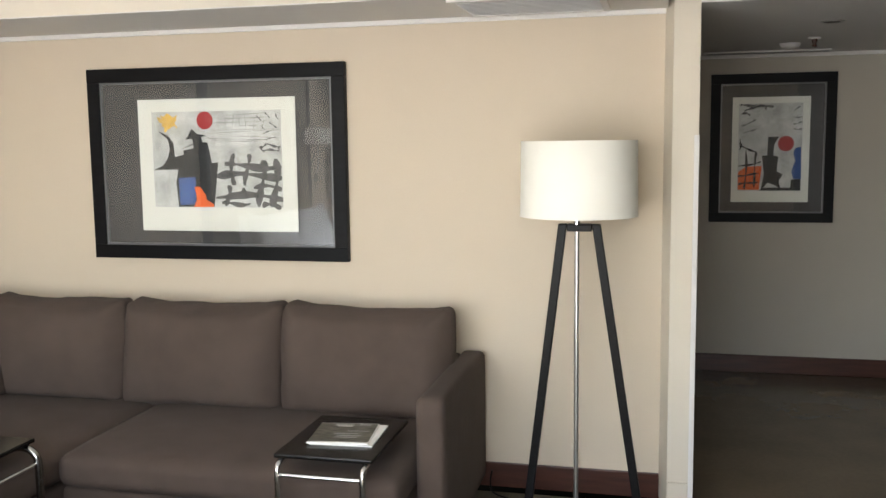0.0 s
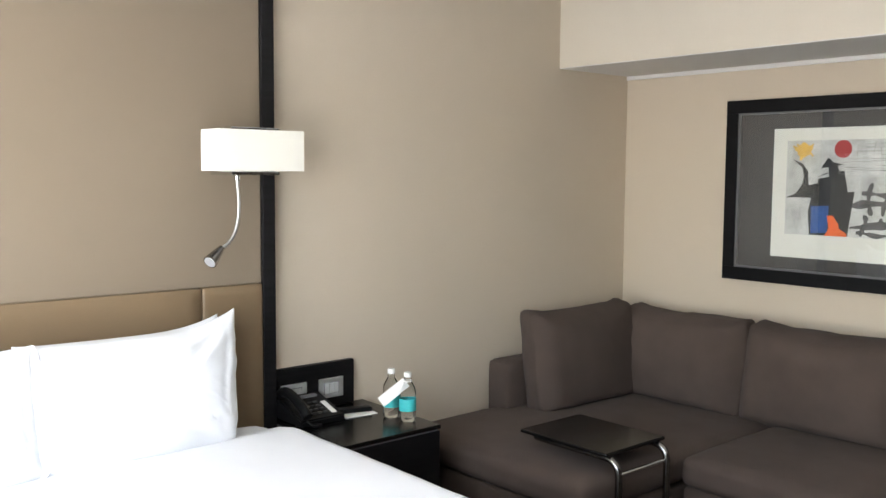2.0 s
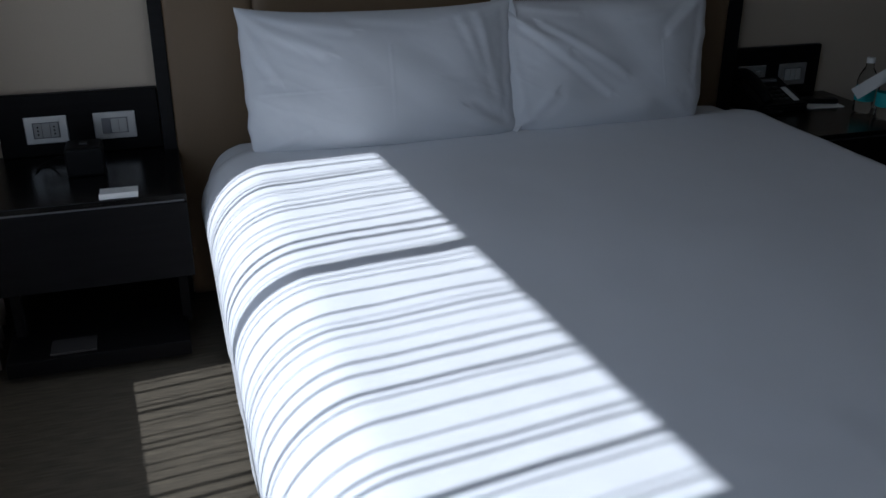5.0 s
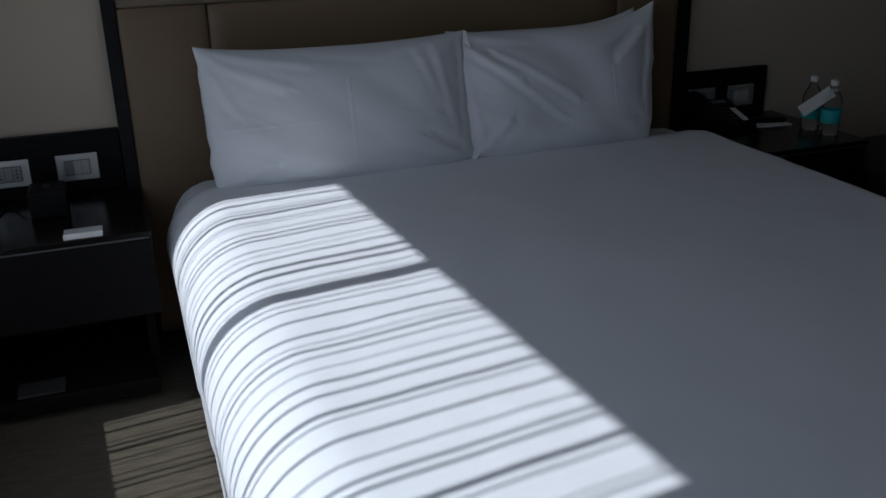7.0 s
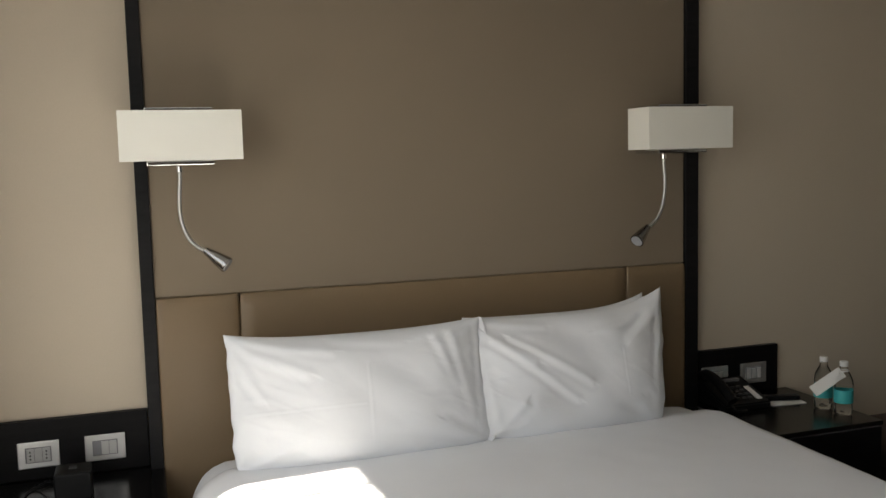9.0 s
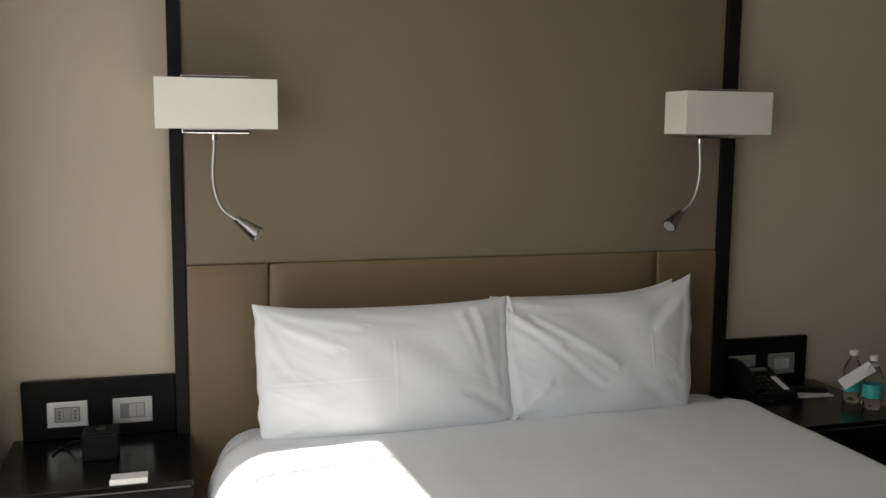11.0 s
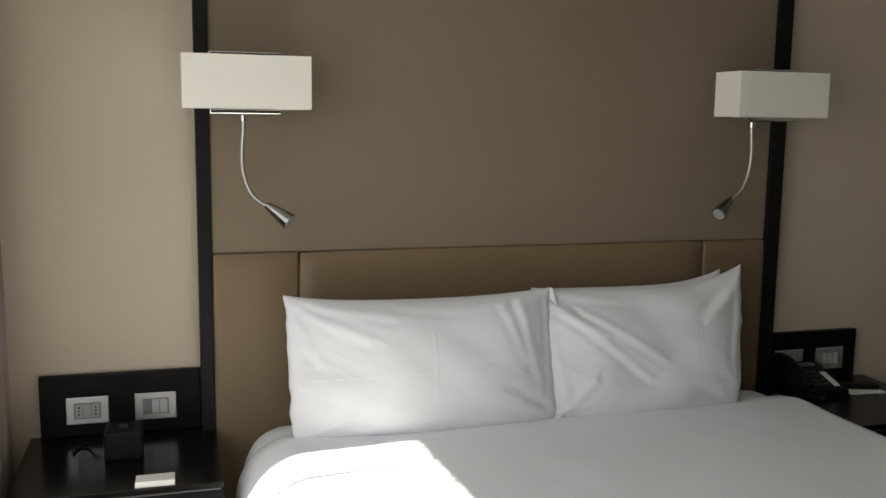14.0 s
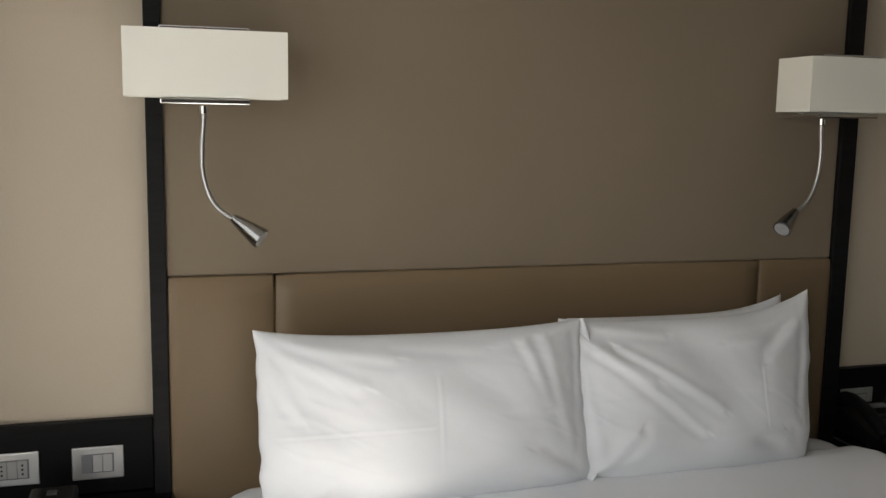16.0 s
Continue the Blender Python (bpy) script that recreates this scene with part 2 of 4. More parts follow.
structure("floor_passage", slab(3.41, 5.35, -0.08, 2.55, -0.12, -0.001), corridor_stone, "polished brown stone floor of the passage", "floor")
structure("ceiling", slab(-0.15, 5.35, -5.2, 0.0, CEIL, CEIL + 0.12), ceiling_white, "white painted bedroom ceiling", "ceiling")
structure("ceiling_passage", slab(3.55, 5.2, -0.1, 2.4, LOW, LOW + 0.1), white_paint, "low white ceiling of the passage", "ceiling")
structure("wall_over_passage", slab(3.55, 5.2, -0.1, 0.0, LOW + 0.1, CEIL), cream_paint, "cream wall above the passage opening", "wall")
bm = slab(0.0, 3.42, -0.58, -0.002, LOW, CEIL)
soffit = structure("ceiling_soffit", bm, cream_paint, "lowered cream ceiling box above the sofa", "ceiling")
structure("soffit_lining", slab(0.0, 3.42, -0.577, -0.003, LOW - 0.004, LOW), white_paint, "white underside of the lowered ceiling box", "ceiling")
structure("trim_soffit", slab(0.002, 3.412, -0.014, -0.001, LOW - 0.026, LOW - 0.004, 0.003), white_paint, "thin white moulding where wall meets soffit", "trim")
structure("trim_passage", slab(3.552, 5.198, 2.384, 2.399, LOW - 0.026, LOW - 0.001, 0.003), white_paint, "thin white moulding at the passage ceiling", "trim")
structure("corner_guard", slab(3.532, 3.553, -0.104, -0.085, 0.0, 1.60, 0.002), white_paint, "white corner guard strip on the wall end", "trim")
structure("baseboard_north", slab(2.0, 3.41, -0.016, -0.001, 0, 0.113, 0.003), red_wood, "dark red-brown wooden baseboard under the sofa wall", "baseboard")
structure("baseboard_west", slab(0.001, 0.016, -5.1, -5.0, 0, 0.113, 0.003), red_wood, "dark red-brown wooden baseboard behind the bed", "baseboard")
structure("baseboard_pier", slab(3.446, 3.53, -0.114, -0.101, 0, 0.113, 0.002), cream_paint, "cream baseboard on the wall end", "baseboard")
structure("baseboard_passage", slab(3.551, 5.2, 2.384, 2.399, 0, 0.118, 0.003), red_wood, "dark red-brown wooden baseboard of the passage", "baseboard")

# the window wall, which the daylight comes through
W0, W1, SILL, HEAD = 0.58, 3.95, 0.46, 2.17


def window_wall(name, x0, x1, z0, z1):
    ob = structure(name, slab(x0, x1, -0.2, 0, z0, z1), wallpaper, "beige wall around the window", "wall")
    ob.matrix_world = WIN
    return ob


window_wall("wall_south_west", -0.2, W0, 0, CEIL)
window_wall("wall_south_east", W1, 5.5, 0, CEIL)
window_wall("wall_south_sill", W0, W1, 0, SILL)
window_wall("wall_south_head", W0, W1, HEAD, CEIL)
win = tagged(new("window_1"), "wide window with grey frame and upright blinds", "window", "", "structure")
win.matrix_world = WIN
for x in (W0 + 0.025, 1.36, 2.36, 3.26, W1 - 0.025):
    part("window_frame", slab(x - 0.025, x + 0.025, -0.16, -0.10, SILL, HEAD, 0.004), brushed, win)
for z in (SILL + 0.02, HEAD - 0.02):
    part("window_frame", slab(W0 + 0.05, W1 - 0.05, -0.155, -0.105, z - 0.02, z + 0.02, 0.004), brushed, win)
part("window_sill", slab(W0 - 0.03, W1 + 0.03, -0.1, 0.03, SILL - 0.025, SILL + 0.003, 0.004), white_paint, win)
rng = random.Random(4)
x = W0 + 0.06
while x < W1 - 0.06:
    w = rng.choice((0.004, 0.006, 0.009, 0.012, 0.016))
    part("slat", slab(x, x + w, -0.06, -0.057, SILL + 0.02, HEAD), blind_cloth, win)
    x += w + rng.choice((0.018, 0.03, 0.042, 0.058)) * rng.uniform(0.8, 1.2)

curtain = tagged(new("curtain"), "taupe cloth curtain drawn aside beside the window", "curtain")
ORIGIN[curtain] = Vector((0, 0, 0))
bm = bmesh.new()
rows = []
for i in range(91):
    u = i / 90
    cx = 0.03 + 0.42 * u
    rows.append([[bm.verts.new((cx + 0.008 * math.sin(9 * u + z), 0.055 + d + 0.028 * math.sin(u * 44 + 0.7 * math.sin(u * 11)) + 0.006 * math.sin(z * 2 + 15 * u), z))
                  for z in (0.02, 0.5, 1.0, 1.5, 2.0, CEIL - 0.05)] for d in (0, 0.004)])
for a, b in zip(rows, rows[1:]):
    for s in (0, 1):
        for k in range(5):
            f = (a[s][k], b[s][k], b[s][k + 1], a[s][k + 1])
            bm.faces.new(f if s else f[::-1])
cloth = part("cloth", bm, curtain_cloth, curtain, smooth=True)
rail = part("rail", slab(0.02, 0.5, 0.04, 0.08, CEIL - 0.05, CEIL - 0.02, 0.004), white_paint, curtain)
curtain.matrix_world = WIN

# ---------------------------------------------------------------- bed wall: posts, panels, headboard
PL, PR = (-4.474, -4.432), (-2.408, -2.350)
for n, (a, b) in (("trim_post_south", PL), ("trim_post_north", PR)):
    structure(n, slab(0.001, 0.062, a, b, 0, CEIL - 0.002, 0.003), black_wood, "black-stained upright wooden post framing the bed wall", "trim")
structure("wall_panel", slab(0.001, 0.046, PL[1], PR[0], 1.124, CEIL - 0.002, 0.004), fabric_panel, "taupe fabric-covered wall panel above the headboard", "wall panel")
head = thing("headboard", (0.02, -3.42, 0.0), "olive-brown leather padded headboard in three sections", "headboard")
for a, b in ((PL[1], -4.1585), (-4.1575, -2.6745), (-2.6735, PR[0])):
    part("panel", soft_box(0.002, 0.062, a, b, 0.02, 1.124, 0.012, (0.006, 0, 0), 10), leather, head, smooth=True)


def nightstand(y0, y1, depth, label):
    n = thing("nightstand", (depth / 2, (y0 + y1) / 2, 0), label, "nightstand", "nightstands beside the bed")
    part("top", slab(0.002, depth, y0, y1, 0.533, 0.551, 0.002), black_lacquer, n)
    part("groove", slab(0.01, depth - 0.012, y0 + 0.008, y1 - 0.008, 0.524, 0.533), dark_metal, n, "thin grey shadow groove")
    part("drawer", slab(0.004, depth - 0.006, y0, y1, 0.290, 0.524, 0.003), dark_wood, n)
    part("back_panel", slab(0.002, 0.02, y0 + 0.01, y1 - 0.01, 0.06, 0.290), dark_wood, n)
    for y in (y0 + 0.02, y1 - 0.05):
        part("leg", slab(0.30, 0.33, y, y + 0.03, 0.06, 0.290, 0.002), dark_wood, n)
    part("shelf", slab(0.004, depth - 0.01, y0 + 0.004, y1 - 0.035, 0.026, 0.076, 0.003), dark_wood, n)
    part("plinth", slab(0.01, depth - 0.06, y0 + 0.03, y1 - 0.06, 0, 0.026), dark_wood, n)
    return n


nightstand(-4.99, -4.432 + 0.002, 0.502, "black-stained wooden nightstand with drawer and low shelf")
nightstand(-2.352, -1.872, 0.548, "black-stained wooden nightstand carrying telephone and bottles")


def socket_board(y0, y1, label):
    b = thing("socket_board", (0.002, (y0 + y1) / 2, 0.552), label, "wall panel", "socket boards behind the nightstands")
    part("board", slab(0.002, 0.028, y0, y1, 0.553, 0.749, 0.003), dark_wood, b)
    return b


def plate(board, y0, kind):
    p = part("cover_plate", slab(0.0285, 0.036, y0, y0 + 0.127, 0.594, 0.681, 0.003), plate_silver, board, "silver plastic cover plate")
    a, s = y0 + 0.027, 0.0243
    part("recess", slab(0.0355, 0.0368, a - 0.003, a + 3 * s + 0.003, 0.612, 0.663, 0.001), module_dark, p)
    for i in range(3):
        mat = module_dark if kind == "switch" and i == 0 else module_grey
        part("module", slab(0.0362, 0.0395, a + i * s + 0.0006, a + (i + 1) * s - 0.0006, 0.615, 0.660, 0.0012), mat, p)
        if kind == "socket" and i != 1:
            for z in (0.626, 0.6375, 0.649):
                bm = bmesh.new()
                bmesh.ops.create_cone(bm, cap_ends=True, segments=10, radius1=0.0028, radius2=0.0028, depth=0.001, matrix=pose(0.0398, a + (i + 0.5) * s, z, 0, 90, 0))
                part("pin_hole", bm, black_plastic, p)
    return p


left_board = socket_board(-4.958, PL[0] - 0.002, "black wooden wall board with socket and switch plates")
plate(left_board, -4.882, "socket")
plate(left_board, -4.678, "switch")
right_board = socket_board(PR[1] + 0.002, -1.936, "black wooden wall board with switch plates behind telephone")
plate(right_board, -2.314, "switch")
plate(right_board, -2.126, "blank")


# ---------------------------------------------------------------- wall lamps
def wall_lamp(yc, half, side, label):
    """side +1: the reading arm bends towards greater y."""
    z0, z1, x0, x1 = 1.577, 1.730, 0.135, 0.286
    w = thing("wall_lamp", (0.062, yc, 1.56), label, "wall lamp", "wall lamps over the bed")
    t = 0.003
    bm = slab(x0, x1, yc - half, yc + half, z0, z1)
    bmesh.ops.delete(bm, geom=[f for f in bm.faces if abs(f.normal.z) > 0.9], context="FACES")
    bmesh.ops.recalc_face_normals(bm, faces=bm.faces)
    bmesh.ops.solidify(bm, geom=bm.faces[:], thickness=t)
    part("shade", bm, shade_cloth, w)
    part("diffuser", slab(x0 + t, x1 - t, yc - half + t, yc + half - t, z0 + 0.012, z0 + 0.015), shade_cloth, w)
    part("wall_plate", slab(0.047, 0.063, yc - 0.05 * 1, yc + 0.05, 1.60, 1.72, 0.003), chrome, w)
    for z in (1.562, 1.727):
        part("bracket", slab(0.063, 0.235, yc - 0.105, yc + 0.100, z, z + 0.014, 0.003), chrome, w)
    part("stem", slab(0.06, 0.09, yc - 0.03, yc + 0.03, 1.572, 1.733, 0.003), chrome, w)
    s = side
    ya = yc - (0.006 if s > 0 else 0.058)
    pts = [(0.19, ya, 1.558), (0.19, ya, 1.52), (0.19, ya - 0.006 * s, 1.46), (0.185, ya - 0.006 * s, 1.40), (0.185, ya + 0.010 * s, 1.34),
           (0.185, ya + 0.035 * s, 1.305), (0.19, ya + 0.075 * s, 1.282)]
    part("collar", lathe([(0.0, 0), (0.011, 0), (0.011, 0.018), (0, 0.018)], (0.19, ya, 1.541), 14), chrome, w, smooth=True)
    part("gooseneck", tube(pts, 0.0062, 10, None, 2), brushed, w, smooth=True)
    a = Vector(pts[-1])
    d = Vector((0.35, 0.74 * s, -0.56)).normalized()
    spot = part("spotlight", tube([a - d * 0.012, a + d * 0.014, a + d * 0.042, a + d * 0.074], 0.011, 18, None, 0, 0.027), dark_chrome, w, smooth=True)
    part("lens", tube([a + d * 0.072, a + d * 0.0765], 0.022, 18), lens_glass, spot)
    return w


wall_lamp(-4.331, 0.183, 1, "chrome wall lamp with cream box shade and reading arm")
wall_lamp(-2.531, 0.177, -1, "chrome wall lamp with cream box shade and reading arm")

# ---------------------------------------------------------------- bed
bed = thing("bed", (1.2, -3.38, 0), "wide bed made up with plain white cotton bedding", "bed")
part("base", slab(0.10, 2.30, -4.30, -2.46, 0.02, 0.27, 0.01), black_wood, bed)
part("mattress", soft_box(0.066, 2.34, -4.356, -2.412, 0.22, 0.588, 0.14, (0, 0, 0.006), 24, 0.003), linen_white, bed, "white fitted sheet", smooth=True)


def duvet():
    bm = bmesh.new()
    nx, ny = 170, 230
    x0, x1, yl, yr, top, low = 0.30, 2.40, -4.380, -2.403, 0.605, 0.035
    r_foot, r_south, r_north = 0.10, 0.18, 0.095
    middle = (yl + r_south + yr - r_north) / 2
    half_flat = (yr - r_north - yl - r_south) / 2

    def length(r):
        return r * math.pi / 2 + top - low - r

    south, north = half_flat + length(r_south), half_flat + length(r_north)
    flat_x = (x1 - x0) - r_foot
    total_x = flat_x + length(r_foot)

    def bend(s, flat_len, r):
        """Distance along the cloth to (outward, drop)."""
        if s <= flat_len:
            return s, 0.0
        s -= flat_len
        arc = r * math.pi / 2
        if s <= arc:
            return flat_len + r * math.sin(s / r), r * (1 - math.cos(s / r))
        return flat_len + r, r + s - arc

    grid = []
    for i in range(nx + 1):
        row = []
        sx = total_x * i / nx
        ox, dx = bend(sx, flat_x, r_foot)
        for j in range(ny + 1):
            sy = -south + (south + north) * j / ny
            r = r_south if sy < 0 else r_north
            side = top - low - r
            oy, dy = bend(abs(sy), half_flat, r)
            oy = math.copysign(oy, sy)
            x, y = x0 + ox, middle + oy
            drop = max(dx, dy)
            z = top - drop
            p = Vector((x, y, z))
            z += 0.006 * noise.noise(Vector((x * 2.2, y * 2.0, 1.0))) + 0.0034 * noise.noise(Vector((x * 7, y * 6, 3))) + 0.0012 * (1 - 2 * abs(noise.noise(Vector((x * 9 + y * 4, y * 7 - x * 3, 8)))))
            z += 0.003 * (1 - min(1, abs(oy) / 0.9) ** 2)
            if dy > r:
                hang = min(1, (dy - r) / side)
                y += math.copysign(1, sy) * hang * (0.006 * math.sin(x * 17 + 2.2 * noise.noise(Vector((x * 3, 0, 0)))) - 0.03)
            if dx > r_foot:
                hang = min(1, (dx - r_foot) / (top - low - r_foot))
                x += 0.012 * hang * math.sin(y * 15)
            if i < 5:
                z -= 0.003 * (5 - i)
            row.append(bm.verts.new((x, y, z)))
        grid.append(row)
    for a, b in zip(grid, grid[1:]):
        for k in range(ny):
            bm.faces.new((a[k], b[k], b[k + 1], a[k + 1]))
    bmesh.ops.recalc_face_normals(bm, faces=bm.faces)
    return bm


cover = part("duvet", duvet(), linen_white, bed, "smooth white duvet tucked over the sides", smooth=True)
thick = cover.modifiers.new("thickness", "SOLIDIFY")
thick.thickness, thick.offset = 0.006, -1.0


def pillow(y0, y1, x_foot, x_head, z0, z1, seed, peak_a, peak_b, label, taper=0.0, folds=(), hem=0.0):
    """Stands on the bed and leans back on the headboard; peak_a and peak_b lift the two upper corners."""
    p = thing("pillow", ((x_foot + x_head) / 2, (y0 + y1) / 2, z0), label, "pillow", "bed pillows")
    bm = bmesh.new()
    nu, nv, thick = (200, 120, 0.088) if folds else (50, 36, 0.085)
    foot, up = Vector((x_foot, 0, z0)), Vector((x_head - x_foot, 0, z1 - z0))
    out = Vector((up.z, 0, -up.x)).normalized()
    sides = []
    for s in (1, -1):
        grid = []
        for i in range(nu + 1):
            row = []
            for j in range(nv + 1):
                u, v = 2 * i / nu - 1, 2 * j / nv - 1
                u, v = math.sin(u * math.pi / 2) * 0.35 + u * 0.65, math.sin(v * math.pi / 2) * 0.35 + v * 0.65
                fill = max(0.0, (1 - abs(u) ** 3.2) * (1 - abs(v) ** 3.0)) ** 0.55
                pinch_u = 1 - 0.012 * (1 - v * v)
                pinch_v = 1 - 0.022 * (1 - u * u)
                low = max(0, -v) ** 4
                y = (y0 + y1) / 2 + u * pinch_u * (1 - 0.035 * low) * (y1 - y0) / 2 - taper * max(0, u) * (1 - v) / 2
                h = (v * pinch_v + 1) / 2 + 0.05 * low * abs(u) ** 4
                lift = (peak_a * max(0, -u) ** 3 + peak_b * max(0, u) ** 3) * max(0, v) ** 2
                # creases fan out from the corners
                cu, cv = u - math.copysign(1.05, u), v - math.copysign(1.05, v)
                ang, rad = math.atan2(cv, cu), math.hypot(cu, cv)
                crease = math.sin(ang * 11 + 3 * noise.noise(Vector((u * 2, v * 2, seed)))) * math.exp(-((rad - 0.5) / 0.38) ** 2)
                wav = noise.noise(Vector((u * 2.3 + v, v * 1.6, seed + 4)))
                ridge = 1 - abs(noise.noise(Vector((u * 3.4 + v * 2.4, v * 1.1 - u * 0.9, seed + 9)))) * 2
                crinkle = (1 - 3 * abs(noise.noise(Vector((u * 7 + v * 3, v * 3.1 - u * 2, seed + 31))))) * (0.12 + 0.88 * abs(u) ** 3)
                t = thick * fill * (1 + 0.16 * wav) + fill * (0.0042 * crease * min(1, 1.6 * abs(u)) + 0.006 * max(0, ridge - 0.72) * abs(u) ** 1.5 + 0.0012 * crinkle)
                for fu0, fv0, fu1, fv1, fw, fh in folds:
                    du, dv = fu1 - fu0, (fv1 - fv0) * 0.55
                    k = max(0, min(1, ((u - fu0) * du + (v - fv0) * 0.55 * dv) / (du * du + dv * dv)))
                    off = ((u - fu0) * dv - (v - fv0) * 0.55 * du) / math.hypot(du, dv)
                    gap = math.hypot(u - fu0 - du * k, (v - fv0) * 0.55 - dv * k)
                    if gap < 4 * fw:
                        # a raised lip beside a shallow valley
                        t += (0.6 if fw > 0.02 else 0.4) * fill * fh * (math.exp(-(gap / fw) ** 2) - 0.7 * math.exp(-((gap - 1.6 * fw) / fw) ** 2) * (off > 0)) * (1 - 0.55 * k)
                t += 0.004 * math.sin(v * 8 + seed) * math.exp(-((1 - abs(u)) / 0.10) ** 2) * fill
                c = foot + up * h + out * (s * t)
                c.y = y + 0.006 * noise.noise(Vector((v * 4.5, seed, math.copysign(3, u)))) * max(0, abs(u) - 0.6) / 0.4
                c.z += lift
                c += out * 0.012 * noise.noise(Vector((u * 1.7, v * 1.7, seed + 20)))
                row.append(bm.verts.new(c))
            grid.append(row)
        for a, b in zip(grid, grid[1:]):
            for k in range(nv):
                f = (a[k], b[k], b[k + 1], a[k + 1])
                bm.faces.new(f if s < 0 else f[::-1])
        sides.append(grid)
    rim = [v.co.copy() for v in sides[0][-1]] if hem else []
    bmesh.ops.remove_doubles(bm, verts=bm.verts, dist=0.0004)
    bmesh.ops.recalc_face_normals(bm, faces=bm.faces)
    part("pillowcase", bm, linen_white, p, smooth=True)
    if hem:
        # the open end of the case, a loose wavy flap
        flap = bmesh.new()
        strips = []
        for k, c in enumerate(rim):
            h = k / (len(rim) - 1)
            wave = 0.010 * math.sin(h * 17 + seed) + 0.014 * noise.noise(Vector((h * 5, seed, 2)))
            wide = hem * (0.8 + 0.5 * noise.noise(Vector((h * 4, seed, 6)))) * min(1, 6 * h + 0.35, 6 * (1 - h) + 0.35)
            strips.append([flap.verts.new(c + Vector((0, wide * q, -0.004 * q)) + out * (0.012 * q + wave * q * q)) for q in (-0.3, 0.2, 0.6, 1.0)])
        for a, b in zip(strips, strips[1:]):
            for q in range(3):
                flap.faces.new((a[q], a[q + 1], b[q + 1], b[q]))
        cloth_flap = part("hem", flap, linen_white, p, smooth=True)
        fold = cloth_flap.modifiers.new("thickness", "SOLIDIFY")
        fold.thickness, fold.offset = 0.003, 0.0
    return p


pillow(-4.18, -3.46, 0.235, 0.150, 0.600, 0.968, 7.0, 0.0, 0.0, "white cotton pillow standing against the headboard behind another")
pillow(-3.36, -2.66, 0.235, 0.150, 0.600, 0.990, 12.0, 0.0, 0.045, "white cotton pillow standing against the headboard behind another")
pillow(-4.232, -3.372, 0.385, 0.262, 0.590, 1.000, 1.0, 0.024, 0.014, "plump white cotton pillow with a pressed crease, in front", 0.0,
       ((-0.98, 0.95, -0.45, 0.42, 0.045, 0.016), (-0.96, 0.98, -0.25, 0.72, 0.04, 0.013), (-0.98, 0.8, -0.78, 0.1, 0.035, 0.011), (-0.9, -0.12, -0.02, -0.12, 0.008, 0.003),
        (0.02, 0.45, 0.02, -0.7, 0.008, 0.0038), (0.72, 0.85, 0.86, -0.5, 0.04, 0.010), (0.58, 0.8, 0.74, 0.0, 0.035, 0.006), (0.97, -0.97, 0.62, -0.55, 0.045, 0.016),
        (0.97, 0.9, 0.92, -0.8, 0.03, 0.012), (-0.95, -0.97, -0.6, -0.7, 0.04, 0.010), (-0.2, 0.9, 0.3, 0.78, 0.04, 0.007)), 0.03)
pillow(-3.425, -2.635, 0.375, 0.240, 0.590, 1.000, 3.0, 0.012, 0.066, "plump white cotton pillow with a pointed corner, in front", 0.058,
       ((-0.95, 0.85, -0.45, 0.25, 0.045, 0.015), (-0.78, 0.6, -0.08, -0.45, 0.035, 0.012), (-0.62, 0.62, 0.08, -0.2, 0.035, 0.011), (-0.9, -0.97, -0.6, -0.45, 0.045, 0.016),
        (-0.93, 0.5, -0.82, -0.8, 0.045, 0.014), (0.45, 0.3, 0.49, -0.5, 0.008, 0.0036), (0.97, 0.97, 0.55, 0.4, 0.05, 0.016), (0.95, 0.9, 0.86, -0.3, 0.045, 0.014),
        (0.9, 0.7, 0.2, 0.62, 0.035, 0.007), (0.95, -0.95, 0.7, -0.6, 0.04, 0.010), (-0.9, 0.95, -0.3, 0.8, 0.035, 0.009)))

# ---------------------------------------------------------------- corner sofa
sofa = thing("corner_sofa", (1.3, -0.8, 0), "taupe-brown cloth corner sofa with chaise and loose cushions", "sofa")
part("base", soft_box(0.03, 1.14, -1.66, -0.03, 0.05, 0.275, 0.03, (0, 0, 0), 8, 0.002), sofa_cloth, sofa, smooth=True)
part("base", soft_box(1.145, 2.53, -1.05, -0.03, 0.05, 0.275, 0.03, (0, 0, 0), 8, 0.002), sofa_cloth, sofa, smooth=True)
part("back_frame", soft_box(0.03, 2.53, -0.19, -0.03, 0.27, 0.64, 0.03, (0, 0, 0), 10, 0.002), sofa_cloth, sofa, smooth=True)
part("back_frame", soft_box(0.03, 0.185, -1.12, -0.19, 0.27, 0.645, 0.03, (0, 0, 0), 10, 0.002), sofa_cloth, sofa, smooth=True)
part("armrest", soft_box(2.530, 2.640, -0.870, -0.03, 0.05, 0.645, 0.028, (0.004, 0, 0.004), 12, 0.002), sofa_cloth, sofa, smooth=True)
part("chaise_cushion", soft_box(0.06, 1.155, -1.70, -0.19, 0.275, 0.412, 0.055, (0, 0, 0.018), 18, 0.004, 2), sofa_cloth, sofa, smooth=True)
part("seat_cushion", soft_box(1.150, 2.525, -1.09, -0.19, 0.275, 0.412, 0.05, (0, 0, 0.022), 18, 0.004, 5), sofa_cloth, sofa, smooth=True)


